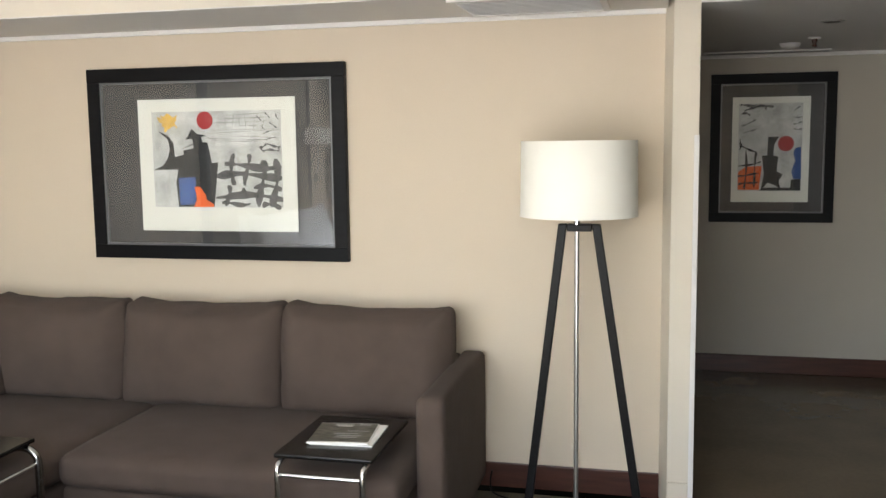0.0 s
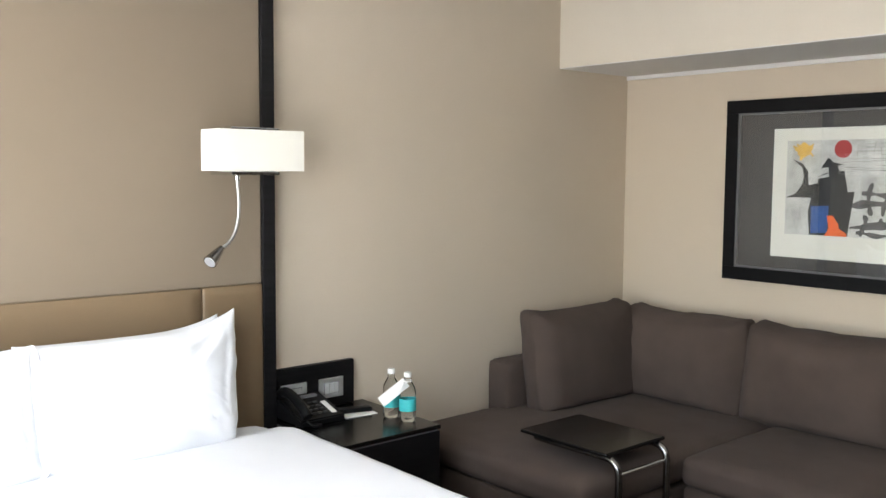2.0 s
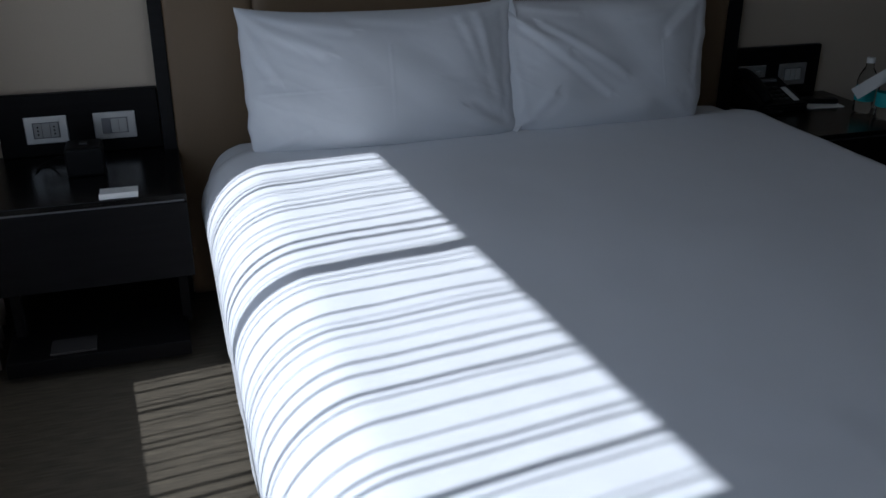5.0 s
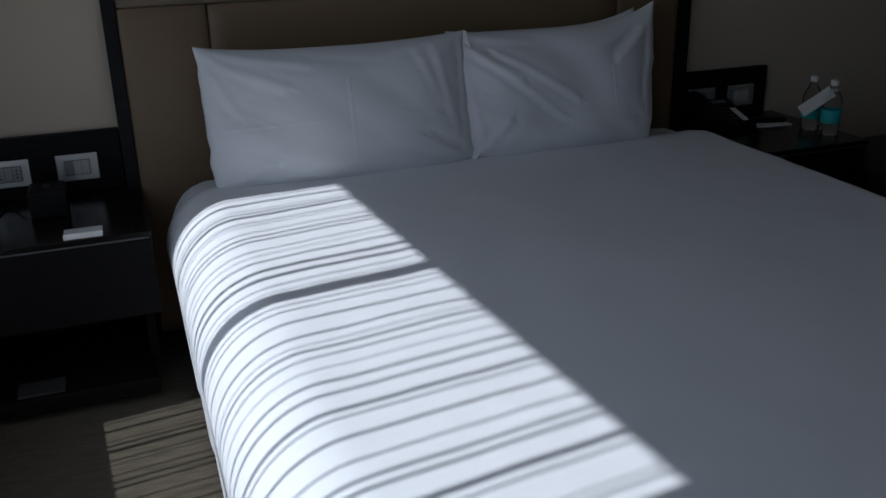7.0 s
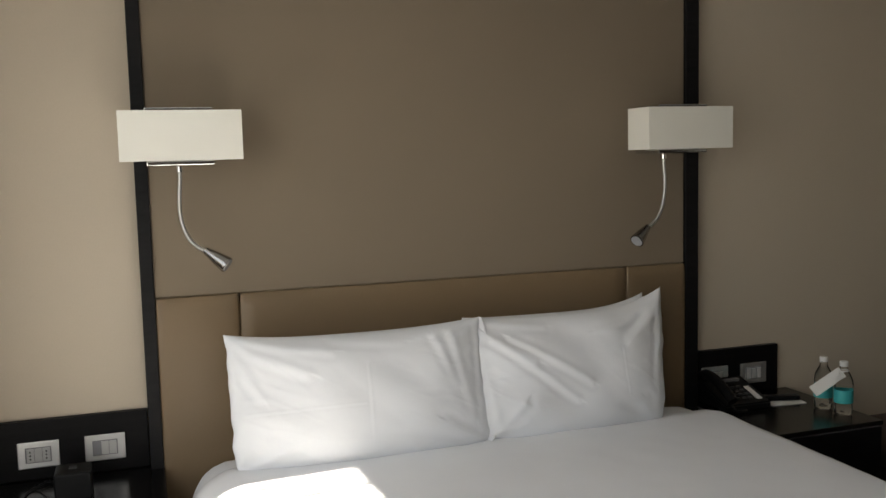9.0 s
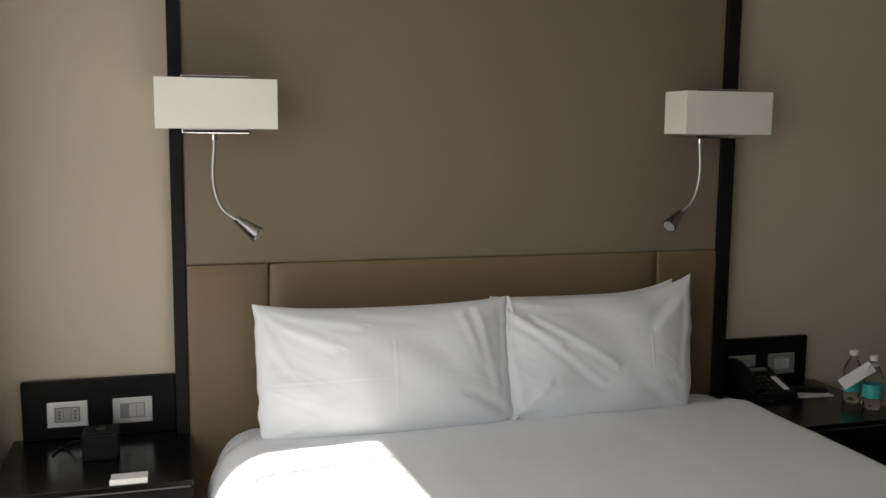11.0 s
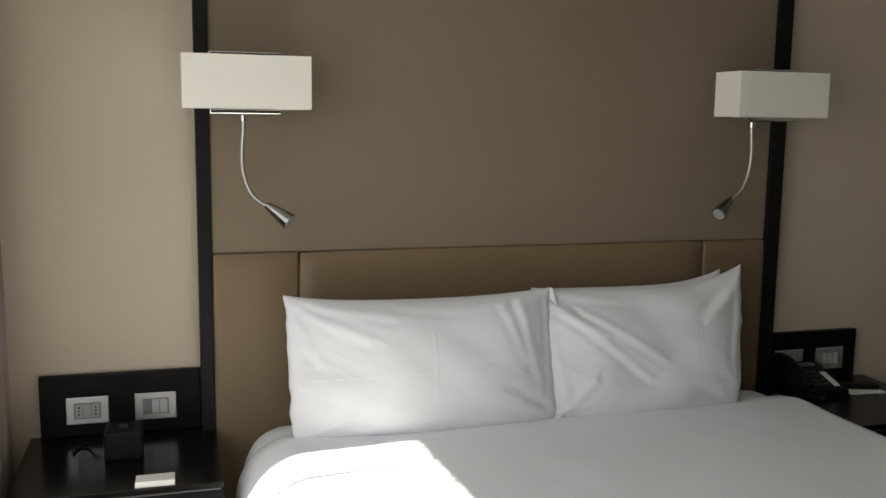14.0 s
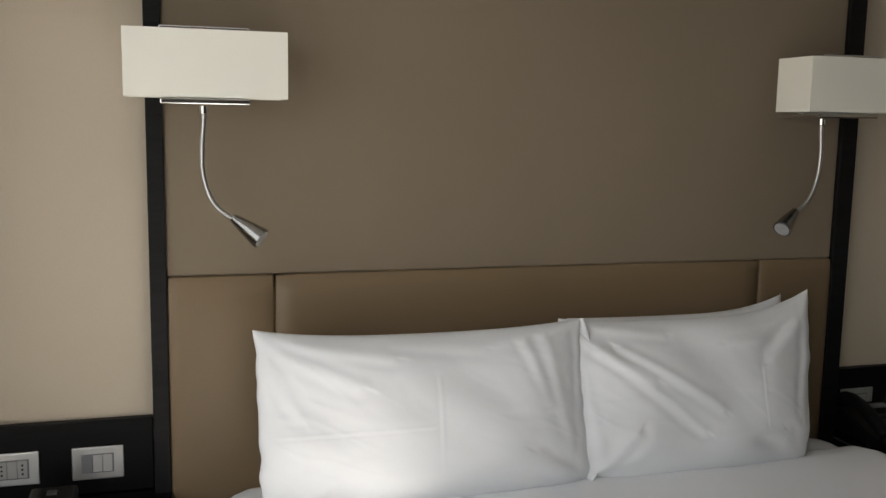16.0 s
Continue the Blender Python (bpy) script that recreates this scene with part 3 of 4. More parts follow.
def back_cushion(u0, u1, along_x, lean, seed):
    """A loose cushion along the north wall, or along the west wall; its upper corners stand up in small ears."""
    if along_x:
        bm = soft_box(u0, u1, -0.41, -0.20, 0.40, 0.866, 0.045, (0, 0.035, -0.022), 18, 0.010, seed)
    else:
        bm = soft_box(0.195, 0.405, u0, u1, 0.40, 0.895, 0.045, (0.035, 0, -0.022), 18, 0.010, seed)
    bm.normal_update()
    for v in bm.verts:
        h = (v.co.z - 0.40) / 0.49
        u = ((v.co.x if along_x else v.co.y) - u0) / (u1 - u0) * 2 - 1
        ear = max(0, abs(u) - 0.75) / 0.25
        v.co.z += (0.020 * ear - 0.024 * (1 - u * u)) * max(0, h) ** 3
        v.co += v.normal * (0.005 * noise.noise(v.co * 19.0) + 0.006 * noise.noise(v.co * 8.0))
        shift = lean * (h - 0.1)
        if along_x:
            v.co.y += shift - (0.02 * math.sin(h * math.pi) if v.co.y < -0.3 else 0)
        else:
            v.co.x -= shift
        # the rim is pinched towards a seam
        mid = -0.305 + shift if along_x else 0.30 - shift
        rim = max(abs(u), abs(2 * h - 1))
        k = 1 - 0.45 * max(0, rim - 0.82) / 0.18
        if along_x:
            v.co.y = mid + (v.co.y - mid) * k
        else:
            v.co.x = mid + (v.co.x - mid) * k
    return part("back_cushion", bm, sofa_cloth, sofa, smooth=True)


back_cushion(0.245, 0.985, True, 0.07, 1)
back_cushion(0.985, 1.772, True, 0.07, 2)
back_cushion(1.770, 2.548, True, 0.07, 3)
back_cushion(-1.055, -0.30, False, 0.07, 4)
for fx, fy in ((0.12, -1.55), (1.05, -1.55), (1.25, -0.95), (2.42, -0.95), (2.42, -0.12), (0.12, -0.12)):
    part("foot", slab(fx - 0.03, fx + 0.03, fy - 0.03, fy + 0.03, 0, 0.052, 0.003), black_wood, sofa)


def side_table(x0, x1, y0, y1, leg, label):
    """A top on a bent tube frame with a foot that slides under the sofa; leg names the side with the legs."""
    t = thing("side_table", ((x0 + x1) / 2, (y0 + y1) / 2, 0), label, "side table", "slide-under side tables")
    part("top", slab(x0, x1, y0, y1, 0.487, 0.503, 0.005), black_lacquer, t)
    z, r = 0.476, 0.0115
    for k in (0, 1):
        if leg == "x":
            y = (y0 + 0.035, y1 - 0.035)[k]
            pts = [(x0 + 0.06, y, z), (x1 - 0.06, y, z), (x1 - 0.005, y, z), (x1 + 0.035, y, z - 0.03), (x1 + 0.035, y, z - 0.11), (x1 + 0.035, y, 0.06), (x1 + 0.035, y, 0.012), (x1 - 0.03, y, 0.0125), (x0 + 0.1, y, 0.0125)]
        else:
            x = (x0 + 0.025, x1 - 0.025)[k]
            pts = [(x, y1 - 0.06, z), (x, y0 + 0.05, z), (x, y0 - 0.010, z), (x, y0 - 0.028, z - 0.02), (x, y0 - 0.028, z - 0.10), (x, y0 - 0.028, 0.06), (x, y0 - 0.028, 0.012), (x, y0 + 0.03, 0.0125), (x, y1 - 0.1, 0.0125)]
        part("leg", tube(pts, r * 1.25 if leg == "x" else r, 12, None, 2), dark_chrome if leg == "x" else chrome, t, smooth=True)
    for z in (0.438, 0.0125):
        if leg == "x":
            a, b = (x1 + 0.030, y0 + 0.035, z - 0.02), (x1 + 0.030, y1 - 0.035, z - 0.02)
        else:
            a, b = (x0 + 0.025, y0 - 0.028, z), (x1 - 0.025, y0 - 0.028, z)
        if z < 0.1:
            a, b = ((x0 + 0.1, y0 + 0.035, z), (x0 + 0.1, y1 - 0.035, z)) if leg == "x" else ((x0 + 0.025, y1 - 0.1, z), (x1 - 0.025, y1 - 0.1, z))
        part("crossbar", tube([a, b], 0.008, 10), chrome, t, smooth=True)
    return t


side_table(0.680, 1.140, -1.545, -1.165, "x", "black-topped side table on bent chrome legs at the chaise")
side_table(2.090, 2.452, -1.150, -0.675, "y", "black-topped side table on bent chrome legs holding magazines")

# magazines on the table by the armrest
for k, (dz, turn, w, h, dx, dy) in enumerate(((0.503, 3, 0.235, 0.245, 0.004, 0.012), (0.5085, 7, 0.225, 0.235, -0.016, 0.004))):
    cx, cy = 2.285 + dx, -0.915 + dy
    m = thing("magazine", (cx, cy, dz), "glossy magazine with dark printed cover on the table", "magazine", "magazines on the side table")
    m.rotation_euler = (0, 0, radians(turn))
    bm = slab(cx - w / 2, cx + w / 2, cy - h / 2, cy + h / 2, dz, dz + 0.0055, 0.0008, 1)
    part("page_block", bm, paper, m)
    if k:
        part("cover", slab(cx - w / 2 + 0.001, cx + w / 2 - 0.003, cy - h / 2 + 0.016, cy + h / 2 - 0.006, dz + 0.0055, dz + 0.0062), cover_dark, m, "dark printed cover picture")
        for i, (a, b, v) in enumerate(((-0.03, 0.06, -0.055), (-0.02, 0.07, -0.035), (-0.035, 0.055, -0.012), (0.01, 0.09, 0.02), (-0.05, 0.02, 0.088), (0.04, 0.085, 0.092))):
            part("print_bar", slab(cx + a, cx + b, cy + v, cy + v + (0.004 if i < 4 else 0.010), dz + 0.0062, dz + 0.0066), module_grey, m, "pale line of print")
        part("print_bar", slab(cx - 0.04, cx + 0.075 - 0.012 * i, cy - 0.045 + 0.024 * i, cy - 0.038 + 0.024 * i, dz + 0.0062, dz + 0.0066), paper, m, "pale line of print")
        part("print_bar", slab(cx - 0.09, cx + 0.02, cy - h / 2 + 0.018, cy - h / 2 + 0.030, dz + 0.0055, dz + 0.006), grey_ink, m, "dark line of print")

# ---------------------------------------------------------------- tripod floor lamp
LX, LY = 3.077, -0.36
lamp = thing("floor_lamp", (LX, LY, 0), "tripod floor lamp with black legs and cream drum shade", "floor lamp")
part("shade", lathe([(0.235, 1.285), (0.233, 1.288), (0.229, 1.580), (0.231, 1.583), (0.226, 1.583), (0.230, 1.290), (0.235, 1.285)], (LX + 0.006, LY, 0), 56), shade_cloth, lamp, smooth=True)
part("diffuser", lathe([(0.0, 1.30), (0.224, 1.30), (0.224, 1.304), (0.0, 1.304)], (LX, LY, 0), 40), shade_cloth, lamp)
part("pole", tube([(LX, LY, 0.02), (LX, LY, 1.31)], 0.0095, 14), brushed, lamp, smooth=True)
part("socket", lathe([(0, 1.245), (0.013, 1.245), (0.013, 1.30), (0, 1.30)], (LX, LY, 0), 14), chrome, lamp, smooth=True)


def beam(a, b, w, d):
    """A straight square bar from a to b, w wide along x and d deep along y."""
    bm = bmesh.new()
    a, b = Vector(a), Vector(b)
    ring = [[bm.verts.new(p + Vector((sx * w / 2, sy * d / 2, 0))) for sx, sy in ((-1, -1), (1, -1), (1, 1), (-1, 1))] for p in (a, b)]
    for k in range(4):
        bm.faces.new((ring[0][k], ring[0][(k + 1) % 4], ring[1][(k + 1) % 4], ring[1][k]))
    bm.faces.new(ring[0][::-1])
    bm.faces.new(ring[1])
    bmesh.ops.recalc_face_normals(bm, faces=bm.faces)
    bmesh.ops.bevel(bm, geom=bm.edges[:], offset=0.003, segments=1, affect="EDGES")
    return bm


part("leg", beam((LX - 0.205, LY - 0.02, 0), (LX - 0.057, LY, 1.252), 0.034, 0.034), dark_wood, lamp)
part("leg", beam((LX + 0.268, LY - 0.02, 0), (LX + 0.076, LY, 1.252), 0.034, 0.034), dark_wood, lamp)
part("crossbar", slab(LX - 0.040, LX + 0.059, LY - 0.015, LY + 0.045, 1.222, 1.250, 0.003), dark_wood, lamp)
part("pole_foot", lathe([(0, 0), (0.05, 0), (0.05, 0.012), (0.012, 0.022), (0, 0.022)], (LX, LY, 0), 24), brushed, lamp, smooth=True)
cord = part("power_cord", tube([(2.665, -0.03, 0.08), (2.66, -0.035, 0.06), (2.66, -0.06, 0.03), (2.68, -0.12, 0.006), (2.76, -0.16, 0.006), (2.84, -0.22, 0.006), (2.95, -0.3, 0.006), (LX - 0.03, LY, 0.006)], 0.004, 8, None, 2), black_plastic, lamp, "thin black cord on the carpet", smooth=True)


# ---------------------------------------------------------------- framed prints
def framed_print(name, x0, x1, z0, z1, y, rim, label):
    """Frame, grey mount and glass, on a wall that faces -y."""
    f = thing(name, ((x0 + x1) / 2, y, z0), label, "picture", "framed prints")
    bm = bmesh.new()
    slab(x0, x1, y - 0.034, y - 0.002, z0, z0 + rim, 0.003, 2, bm)
    slab(x0, x1, y - 0.034, y - 0.002, z1 - rim, z1, 0.003, 2, bm)
    slab(x0, x0 + rim, y - 0.0335, y - 0.002, z0 + rim, z1 - rim, 0.002, 1, bm)
    slab(x1 - rim, x1, y - 0.0335, y - 0.002, z0 + rim, z1 - rim, 0.002, 1, bm)
    part("frame", bm, frame_wood, f)
    e = 0.009
    bm = bmesh.new()
    slab(x0 + rim, x1 - rim, y - 0.027, y - 0.012, z0 + rim, z0 + rim + e, 0, 1, bm)
    slab(x0 + rim, x1 - rim, y - 0.027, y - 0.012, z1 - rim - e, z1 - rim, 0, 1, bm)
    slab(x0 + rim, x0 + rim + e, y - 0.027, y - 0.012, z0 + rim + e, z1 - rim - e, 0, 1, bm)
    slab(x1 - rim - e, x1 - rim, y - 0.027, y - 0.012, z0 + rim + e, z1 - rim - e, 0, 1, bm)
    part("inner_slip", bm, dark_metal, f, "thin silver slip inside the frame")
    part("mount", slab(x0 + rim, x1 - rim, y - 0.010, y - 0.003, z0 + rim, z1 - rim), grey_mount, f, "dark grey mount board")
    g = part("glass", slab(x0 + rim, x1 - rim, y - 0.0255, y - 0.0235, z0 + rim, z1 - rim), pane_glass, f)
    g.visible_shadow = False
    return f


UX, UZ, UN = Vector((1, 0, 0)), Vector((0, 0, 1)), Vector((0, -1, 0))


class Sheet:
    """A printed sheet; marks are given in hundredths of its picture's width and height, from its lower left corner."""

    def __init__(self, pic, x0, z0, w, h, y):
        self.pic, self.x0, self.z0, self.w, self.h, self.y = pic, x0, z0, w, h, y
        self.layer = 0

    def at(self, u, v):
        return u / 100 * self.w, v / 100 * self.h

    def base(self):
        self.layer += 1
        return Vector((self.x0, self.y - 0.00018 * self.layer, self.z0))

    def shape(self, name, points, mat):
        return part(name, prism([self.at(*p) for p in points], self.base(), UX, UZ, UN, 0.0003), mat, self.pic)

    def disc(self, name, u, v, r, mat, wobble=0.0):
        c = self.at(u, v)
        pts = [(c[0] + r * self.w / 100 * (1 + wobble * math.sin(5 * a)) * math.cos(a), c[1] + r * self.w / 100 * (1 + wobble * math.cos(3 * a)) * math.sin(a)) for a in (k * math.pi / 16 for k in range(32))]
        return part(name, prism(pts, self.base(), UX, UZ, UN, 0.0003), mat, self.pic)

    def strokes(self, name, lines, mat, width, seed, steps=14):
        """Brush strokes of uneven width, (u0, v0, u1, v1) each, of one colour."""
        r = random.Random(seed)
        for u0, v0, u1, v1 in lines:
            bm = bmesh.new()
            self.layer -= 0.65
            base = self.base()
            a, b = Vector(self.at(u0, v0)), Vector(self.at(u1, v1))
            d = (b - a).normalized()
            n, ph = Vector((-d.y, d.x)), r.uniform(0, 6)
            left, right = [], []
            for i in range(steps + 1):
                k = i / steps
                c = a.lerp(b, k) + n * width * 0.45 * math.sin(4.5 * k + ph)
                w = width * (0.5 + 0.22 * math.sin(9 * k + 2 * ph) + r.uniform(-0.09, 0.09)) * (0.55 if i in (0, steps) else 1)
                left.append(c + n * w)
                right.append(c - n * w)
            la = [bm.verts.new(base + UX * p.x + UZ * p.y + UN * 0.0003) for p in left]
            ra = [bm.verts.new(base + UX * p.x + UZ * p.y + UN * 0.0003) for p in right]
            for i in range(steps):
                bm.faces.new((la[i], ra[i], ra[i + 1], la[i + 1]))
            part(name, bm, mat, self.pic)


pic = framed_print("framed_print", 0.668, 1.994, 1.034, 1.953, 0.0, 0.066, "abstract print in wide black frame with grey mount")
PX0, PX1, PZ0, PZ1 = 0.928, 1.742, 1.170, 1.803
part("sheet", slab(PX0, PX1, -0.0125, -0.010, PZ0, PZ1), cream_paper, pic, "cream deckled paper sheet")
s = Sheet(pic, 1.000, 1.285, 0.670, 0.458, -0.0125)
s.shape("wash", [(0, 0), (100, 0), (100, 100), (0, 100)], wash)
rng = random.Random(11)
s.strokes("scribble", [(rng.uniform(42, 75), v, rng.uniform(80, 99), v + rng.uniform(-3, 3)) for v in (95, 92, 88, 85, 80, 77, 74, 72, 70, 68)] +
          [(u, rng.uniform(76, 84), u + rng.uniform(-2, 2), rng.uniform(90, 99)) for u in (52, 58, 63, 69, 74, 79, 86)], thin_ink, 0.0022, 3)
s.strokes("scribble", [(82, 95, 85, 89), (88, 97, 92, 92), (85, 84, 88, 80), (91, 87, 97, 82), (96, 97, 98, 90), (86, 76, 93, 79), (24, 62, 33, 66), (88, 70, 96, 72)], grey_ink, 0.004, 5)
s.disc("yellow_blot", 14, 90, 5.2, yellow_ink, 0.22)
s.strokes("yellow_smear", [(8, 97, 20, 83), (9, 84, 20, 97), (5, 95, 12, 80)], yellow_ink, 0.014, 6)
s.disc("red_disc", 42, 90.5, 6.3, red_ink)
s.shape("black_figure", [(0.4, 39.4), (7.8, 43.9), (12.1, 52.1), (13.8, 61.9), (12.2, 71.7), (5, 79.9), (12.4, 75.7), (16.8, 67.5), (17.5, 52.9), (24.6, 55.1), (24.3, 59.6), (32.6, 61.8), (31.9, 71.6), (26.5, 71), (31.6, 81.9), (35.7, 76.6), (42.6, 75.1), (38.7, 73.2), (39.8, 67.9), (43.5, 67.8), (46.5, 46.3), (51.3, 46.9), (47.2, 0.5), (19.2, 0.4), (17.7, 25.4), (19.8, 39.7)], ink)
s.shape("blue_block", [(19.9, 30.7), (33.1, 31.8), (32.5, 3.5), (20.4, 2.4)], blue_ink)
s.shape("orange_block", [(32, 21.2), (36.4, 21.5), (40.7, 12.8), (41, 8.6), (46.8, 3.1), (46.7, 0.3), (30.8, 0.2), (33.8, 8.6)], orange_ink)
s.strokes("brush_grid", [(56.4, 42.7, 100, 43.1), (49.9, 32.1, 99.8, 33.1), (48.8, 12, 100.2, 9.4), (85.3, 49, 83.3, 0.5), (95.3, 50.3, 93.8, 0.5)], grey_ink, 0.027, 8)
s.strokes("brush_grid", [(63.1, 56, 61.9, 23.2), (58.8, 23.2, 57.8, 1.4), (74.6, 55.4, 72.4, 22.6), (78.1, 21.2, 99.5, 20.4), (53.4, 3.1, 75.5, 4.9), (69.3, 19.8, 75.6, 11), (84.2, 1.6, 98.7, 2.2)], grey_ink, 0.019, 12)
s.strokes("brush_loop", [(83.4, 62, 88.9, 64.7), (88.9, 64.7, 98.6, 63), (98.6, 63, 98.6, 59.7), (98.6, 59.4, 87.7, 58.4), (87.7, 58.4, 83.4, 61.4)], grey_ink, 0.009, 9)

pic2 = framed_print("framed_print", 3.712, 4.494, 1.026, 2.003, 2.4, 0.063, "upright abstract print in black frame in the passage")
part("sheet", slab(3.852, 4.338, 2.3875, 2.390, 1.160, 1.852), cream_paper, pic2, "cream deckled paper sheet")
s = Sheet(pic2, 3.892, 1.235, 0.40, 0.575, 2.3875)
s.shape("wash", [(0, 0), (100, 0), (100, 100), (0, 100)], wash)
s.strokes("scribble", [(2, 97.5, 28.2, 98.9), (8.1, 93.1, 40.4, 96.3), (4.1, 89.1, 18.2, 87.3), (28.3, 96.5, 54.9, 97.3), (40.4, 93.2, 46.4, 96.8)], grey_ink, 0.013, 4)
s.strokes("scribble", [(85.2, 83.4, 99.8, 84.4), (85.5, 76.6, 100.1, 77.7), (86.5, 71.1, 99.6, 69.7), (87, 92.5, 97, 95.5), (4.1, 75.1, 28.4, 81), (8.2, 65.8, 28.6, 71.7)], thin_ink, 0.009, 7)
s.shape("orange_block", [(0.8, 21.7), (13.3, 27.9), (38.2, 28.4), (34.4, 1.2), (0.8, 1.2)], orange_ink)
s.shape("black_figure", [(47.1, 61.7), (63.9, 62.1), (56.7, 52.9), (55.8, 40.6), (63.7, 39.1), (61.6, 22.1), (71.3, 19), (65.2, 11.4), (68.4, 1.8), (58.7, 6.8), (48.1, 9.2), (37, 0.6), (42.1, 19.1), (38, 40.4), (46.3, 40.7)], ink)
s.disc("red_disc", 75, 54, 12.5, red_ink)
s.shape("blue_block", [(98.3, 50.2), (89.7, 49), (86.7, 42.9), (89.9, 34.3), (84.5, 22.1), (87.7, 13.5), (99.9, 13.5)], blue_ink)
s.shape("black_base", [(84, 12.9), (99, 13.5), (99.6, 0.3), (33.6, 0.3), (42, 3.7), (83.9, 3.7)], ink)
s.strokes("brush_grid", [(4.1, 59.6, 2.5, 47.2), (2.5, 50.9, 30.5, 45.1), (13.2, 47.1, 11.8, 1.9), (29.7, 45.1, 25.2, 3.7), (0.8, 27.9, 36.5, 33.4), (0.8, 17.7, 34.2, 19.2), (1.7, 6.8, 33.5, 11.1)], ink, 0.011, 6)

# ---------------------------------------------------------------- soffit vent and passage ceiling fittings
vent = thing("ceiling_vent", (2.89, -0.29, LOW - 0.018), "white slatted air vent in the lowered ceiling", "air vent")
bm = bmesh.new()
for a in ((2.584, 3.19, -0.52, -0.49), (2.584, 3.19, -0.10, -0.07), (2.584, 2.614, -0.49, -0.10), (3.16, 3.19, -0.49, -0.10)):
    slab(*a, LOW - 0.016, LOW - 0.0045, 0.002, 1, bm)
part("frame", bm, white_paint, vent)
part("backing", slab(2.614, 3.16, -0.49, -0.10, LOW - 0.0065, LOW - 0.0045), grey_mount, vent)
for i in range(11):
    y = -0.475 + 0.0345 * i
    bm = slab(2.614, 3.16, y - 0.0015, y + 0.024, -0.0012, 0.0012)
    bmesh.ops.rotate(bm, verts=bm.verts, cent=(0, y, 0), matrix=Matrix.Rotation(radians(18), 3, "X"))
    bmesh.ops.translate(bm, verts=bm.verts, vec=(0, 0, LOW - 0.016))
    part("slat", bm, white_paint, vent)

slot = thing("ceiling_vent", (4.05, 2.2, LOW - 0.006), "long narrow white slot vent in the passage ceiling", "air vent")
part("frame", slab(3.65, 4.42, 2.16, 2.24, LOW - 0.012, LOW - 0.0005, 0.002), white_paint, slot)
part("slot", slab(3.67, 4.40, 2.175, 2.19, LOW - 0.0135, LOW - 0.012), black_plastic, slot)
sprinkler = thing("sprinkler", (4.21, 1.45, LOW - 0.05), "small brass ceiling sprinkler head in the passage", "sprinkler")
part("escutcheon", lathe([(0, LOW - 0.001), (0.035, LOW - 0.001), (0.03, LOW - 0.01), (0, LOW - 0.01)], (4.21, 1.45, 0), 20), white_paint, sprinkler, smooth=True)
part("body", lathe([(0.0, LOW - 0.01), (0.016, LOW - 0.01), (0.010, LOW - 0.04), (0.014, LOW - 0.045), (0.014, LOW - 0.052), (0, LOW - 0.052)], (4.21, 1.45, 0), 14), red_wood, sprinkler, smooth=True)
detector = thing("smoke_detector", (4.12, 1.75, LOW - 0.03), "round white smoke detector on the passage ceiling", "smoke detector")
part("housing", lathe([(0, LOW - 0.001), (0.06, LOW - 0.001), (0.055, LOW - 0.02), (0.03, LOW - 0.032), (0, LOW - 0.033)], (4.12, 1.75, 0), 24), white_paint, detector, smooth=True)
down = thing("ceiling_light", (4.18, 0.72, LOW - 0.004), "unlit round recessed ceiling light in the passage", "ceiling light")
part("ring", lathe([(0.042, LOW - 0.001), (0.055, LOW - 0.001), (0.053, LOW - 0.006), (0.042, LOW - 0.006)], (4.18, 0.72, 0), 24), brushed, down, smooth=True)
part("bulb", lathe([(0, LOW - 0.003), (0.042, LOW - 0.003), (0.042, LOW - 0.001), (0, LOW - 0.001)], (4.18, 0.72, 0), 24), black_plastic, down)

# ---------------------------------------------------------------- things on the nightstands
NZ = 0.551


def bottle(x, y):
    b = thing("water_bottle", (x, y, NZ), "clear plastic water bottle with teal label, full", "bottle", "water bottles on the nightstand")
    ripple = lambda a, z: 0.0025 * math.cos(5 * a) if z < 0.045 else 0.0
    prof = [(0.001, 0.004), (0.022, 0.0), (0.030, 0.008), (0.032, 0.05), (0.030, 0.06), (0.0315, 0.066), (0.0315, 0.115), (0.032, 0.13), (0.029, 0.15), (0.020, 0.172), (0.0135, 0.185), (0.013, 0.200), (0.0015, 0.2005)]
    prof = [(1.08 * a, 0.93 * z) for a, z in prof]
    part("body", lathe(prof, (x, y, NZ), 30, None, ripple), bottle_plastic, b, smooth=True)
    part("label", lathe([(0.0352, 0.048), (0.0356, 0.050), (0.0356, 0.096), (0.0352, 0.098)], (x, y, NZ), 30), teal_label, b, "teal paper label", smooth=True)
    part("cap", lathe([(0, 0.187), (0.0152, 0.187), (0.0155, 0.190), (0.0155, 0.204), (0.0142, 0.2065), (0, 0.2065)], (x, y, NZ), 24), paper, b, "white screw cap", smooth=True)
    return b


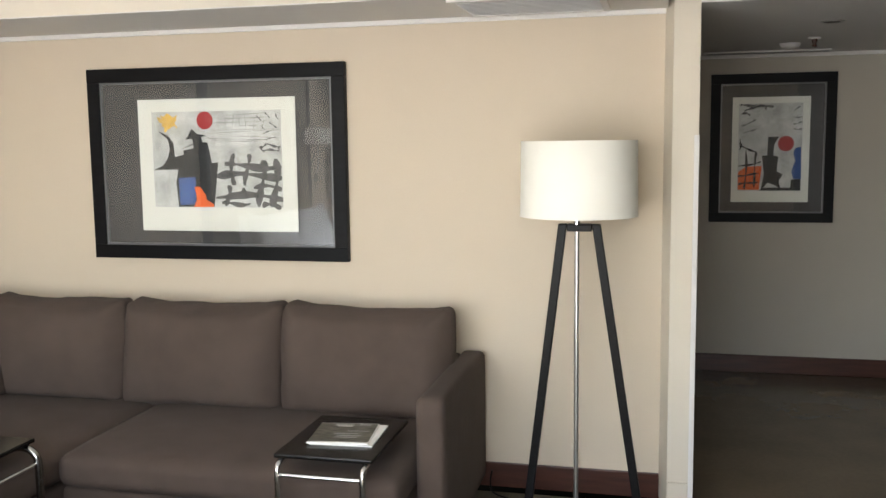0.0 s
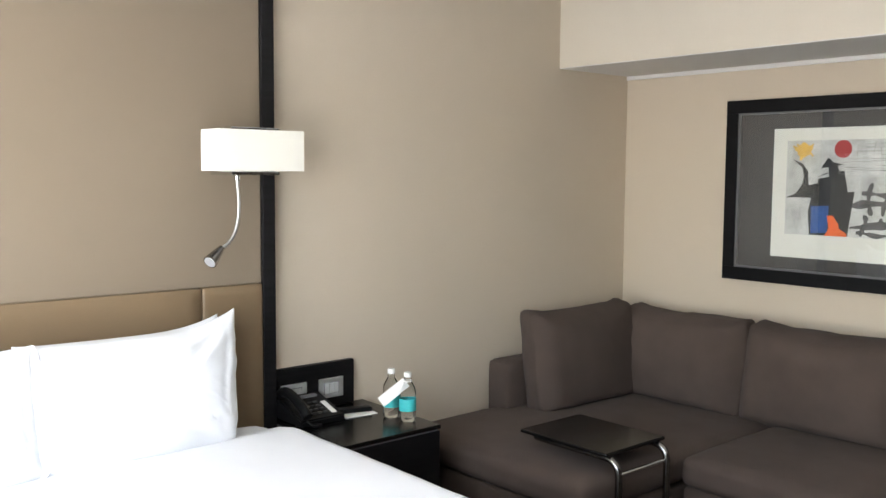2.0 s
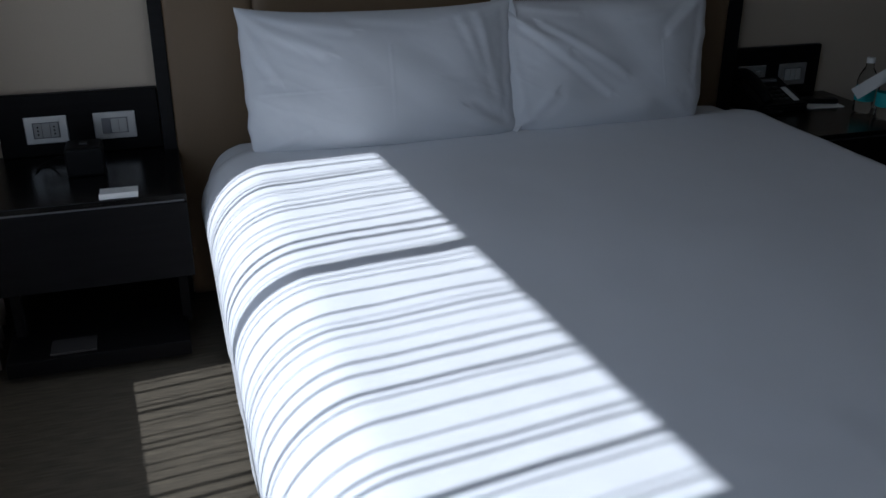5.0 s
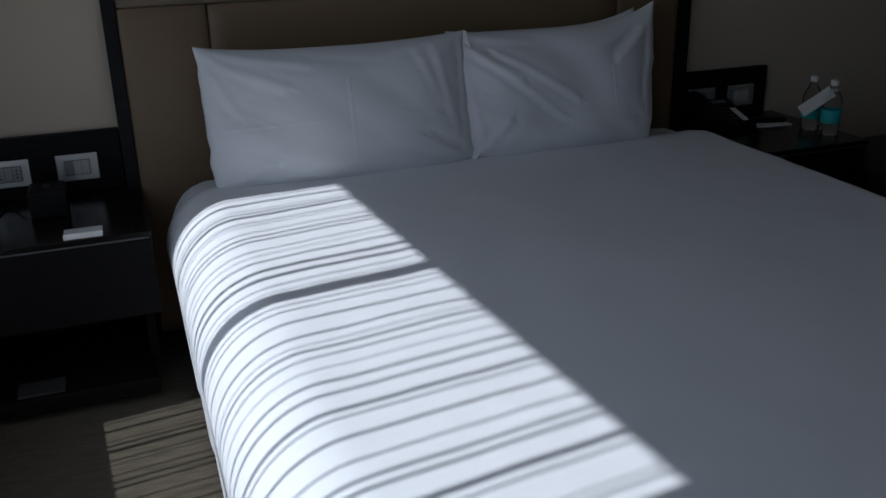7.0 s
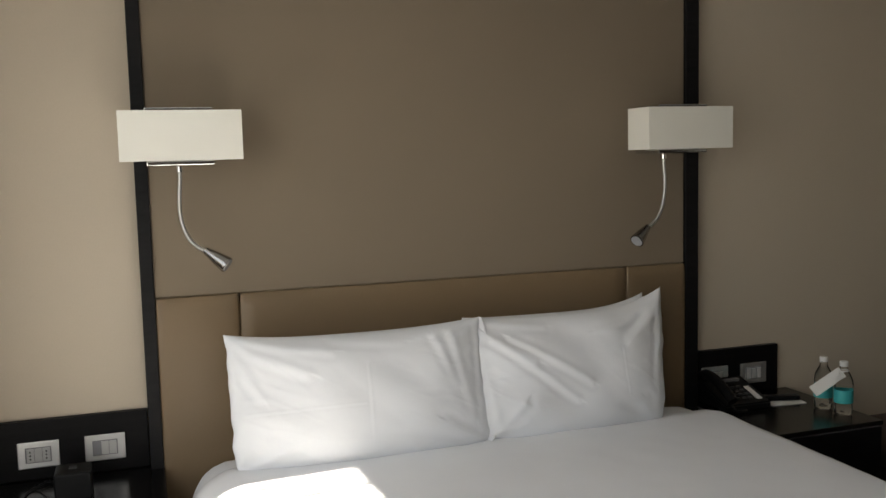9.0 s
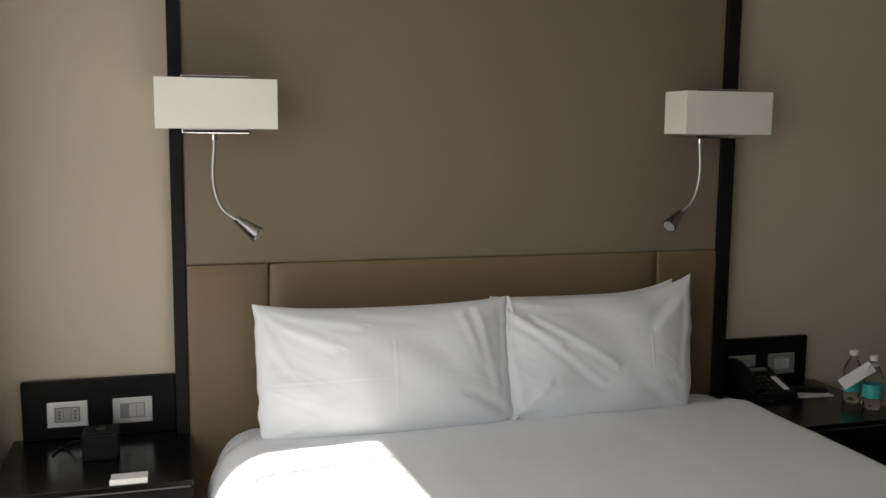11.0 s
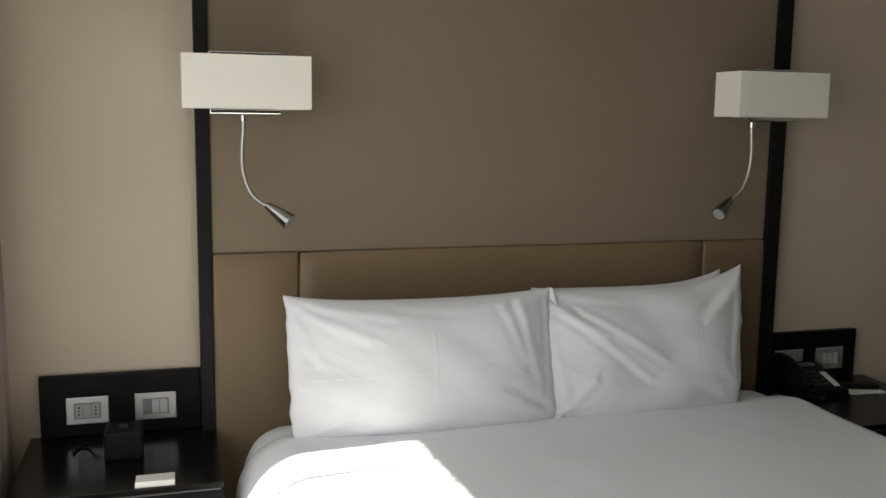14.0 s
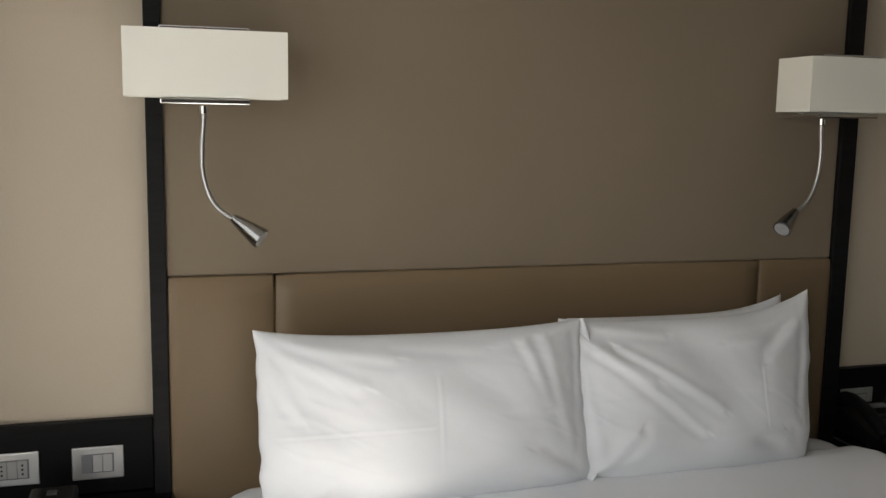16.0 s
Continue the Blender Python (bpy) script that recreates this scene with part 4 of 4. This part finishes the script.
bottle(0.332, -1.962)
bottle(0.427, -1.950)
tag = thing("bottle_tag", (0.41, -1.94, NZ + 0.12), "white paper neck tag hung on a water bottle", "paper tag")
bm = slab(-0.022, 0.022, -0.066, 0.066, -0.0008, 0.0008)
bmesh.ops.transform(bm, verts=bm.verts, matrix=look((0.402, -2.004, NZ + 0.126), (3.3, -4.17, 1.5)) @ pose(0, 0, 0, 0, 0, 52))
part("card", bm, paper, tag)
bm = bmesh.new()
bmesh.ops.create_cone(bm, cap_ends=True, segments=12, radius1=0.006, radius2=0.006, depth=0.001, matrix=look((0.402, -2.004, NZ + 0.126), (3.3, -4.17, 1.5)) @ pose(0, 0, 0, 0, 0, 52) @ pose(0.008, -0.045, 0.0014))
ring = [(0.427 + 0.0175 * math.cos(a), -1.950 + 0.0175 * math.sin(a), NZ + 0.170) for a in (k * math.pi / 8 for k in range(17))]
part("string", tube(ring + [(0.432, -1.970, NZ + 0.166), (0.434, -1.978, NZ + 0.160)], 0.0022, 6), paper, tag, "thin white loop round the bottle neck", smooth=True)
part("printed_mark", bm, grey_ink, tag, "small dark printed mark")

phone = thing("telephone", (0.20, -2.22, NZ), "black desk telephone with handset and keypad", "telephone")


def wedge(x0, x1, y0, y1, z0, za, zb, bevel):
    """A block whose top slopes from za at x0 down to zb at x1."""
    bm = slab(x0, x1, y0, y1, z0, z0 + 1)
    for v in bm.verts:
        if v.co.z > z0 + 0.5:
            v.co.z = za if v.co.x < (x0 + x1) / 2 else zb
    bmesh.ops.bevel(bm, geom=bm.edges[:], offset=bevel, segments=2, affect="EDGES")
    return bm


SLOPE = lambda x: NZ + 0.088 - (x - 0.10) / 0.20 * 0.062
part("body", wedge(0.10, 0.30, -2.31, -2.10, NZ, NZ + 0.088, NZ + 0.026, 0.006), black_plastic, phone)
hs = part("handset", tube([(0.095, -2.285, NZ + 0.098), (0.13, -2.285, NZ + 0.118), (0.20, -2.285, NZ + 0.106), (0.27, -2.285, NZ + 0.072), (0.305, -2.285, NZ + 0.044)], 0.021, 14, None, 2), black_plastic, phone, smooth=True)
for i in range(4):
    for j in range(3):
        x, y = 0.175 + 0.026 * i, -2.235 + 0.027 * j
        part("key", slab(x, x + 0.014, y, y + 0.018, SLOPE(x + 0.014) + 0.000, SLOPE(x) + 0.003, 0.001, 1), key_plastic, phone)
part("display", slab(0.118, 0.142, -2.235, -2.135, SLOPE(0.142), SLOPE(0.118) + 0.002, 0.001), module_dark, phone, "grey display window")
part("memo_strip", wedge(0.185, 0.275, -2.148, -2.124, NZ + 0.02, SLOPE(0.185) + 0.003, SLOPE(0.275) + 0.003, 0.0008), paper, phone, "white memo strip")
part("cord", tube([(0.30, -2.285, NZ + 0.03), (0.33, -2.28, NZ + 0.007), (0.32, -2.22, NZ + 0.006), (0.30, -2.25, NZ + 0.006), (0.27, -2.32, NZ + 0.006)], 0.005, 8, None, 2), black_plastic, phone, smooth=True)

phone.location += Vector((-0.055, -0.035, 0))

note = thing("notepad", (0.20, -2.02, NZ), "white notepad lying under the remote control", "notepad")
bm = slab(-0.055, 0.055, -0.075, 0.075, 0, 0.004, 0.0006, 1)
bmesh.ops.transform(bm, verts=bm.verts, matrix=pose(0.20, -2.025, NZ, 0, 0, -6))
part("pad", bm, paper, note)
remote = thing("remote_control", (0.17, -2.03, NZ + 0.004), "slim black television remote control on a notepad", "remote control")
bm = slab(-0.022, 0.022, -0.08, 0.08, 0, 0.020, 0.006)
bmesh.ops.transform(bm, verts=bm.verts, matrix=pose(0.175, -2.03, NZ + 0.004, 0, 0, -18))
part("body", bm, black_plastic, remote)
note.location += Vector((-0.012, -0.015, 0))
remote.location += Vector((0.0, -0.015, 0))

clock = thing("alarm_clock", (0.215, -4.705, NZ), "black box-shaped clock radio with docking top", "alarm clock")
part("case", slab(0.165, 0.27, -4.757, -4.650, NZ, NZ + 0.084, 0.006), black_plastic, clock)
part("top_panel", slab(0.172, 0.263, -4.750, -4.657, NZ + 0.084, NZ + 0.0865, 0.001), black_plastic, clock)
part("dock", slab(0.205, 0.23, -4.715, -4.692, NZ + 0.0865, NZ + 0.0905, 0.001), key_plastic, clock)
part("cord", tube([(0.165, -4.76, NZ + 0.03), (0.14, -4.79, NZ + 0.03), (0.12, -4.81, NZ + 0.012), (0.13, -4.84, NZ + 0.004), (0.19, -4.85, NZ + 0.004)], 0.003, 8, None, 2), black_plastic, clock, smooth=True)
card = thing("card", (0.475, -4.61, NZ), "small white folded card on the black nightstand", "card")
bm = slab(0.405, 0.492, -4.664, -4.560, NZ + 0.0005, NZ + 0.003, 0.0004, 1)
part("leaf", bm, paper, card)
bm = slab(0.4925, 0.4940, -4.664, -4.560, NZ + 0.0005, NZ + 0.017)
part("leaf", bm, paper, card)
book = thing("booklet", (0.38, -4.78, 0.076), "dark grey booklet lying on the low nightstand shelf", "booklet")
part("page_block", slab(0.39, 0.475, -4.865, -4.735, 0.0762, 0.084, 0.001), grey_mount, book)
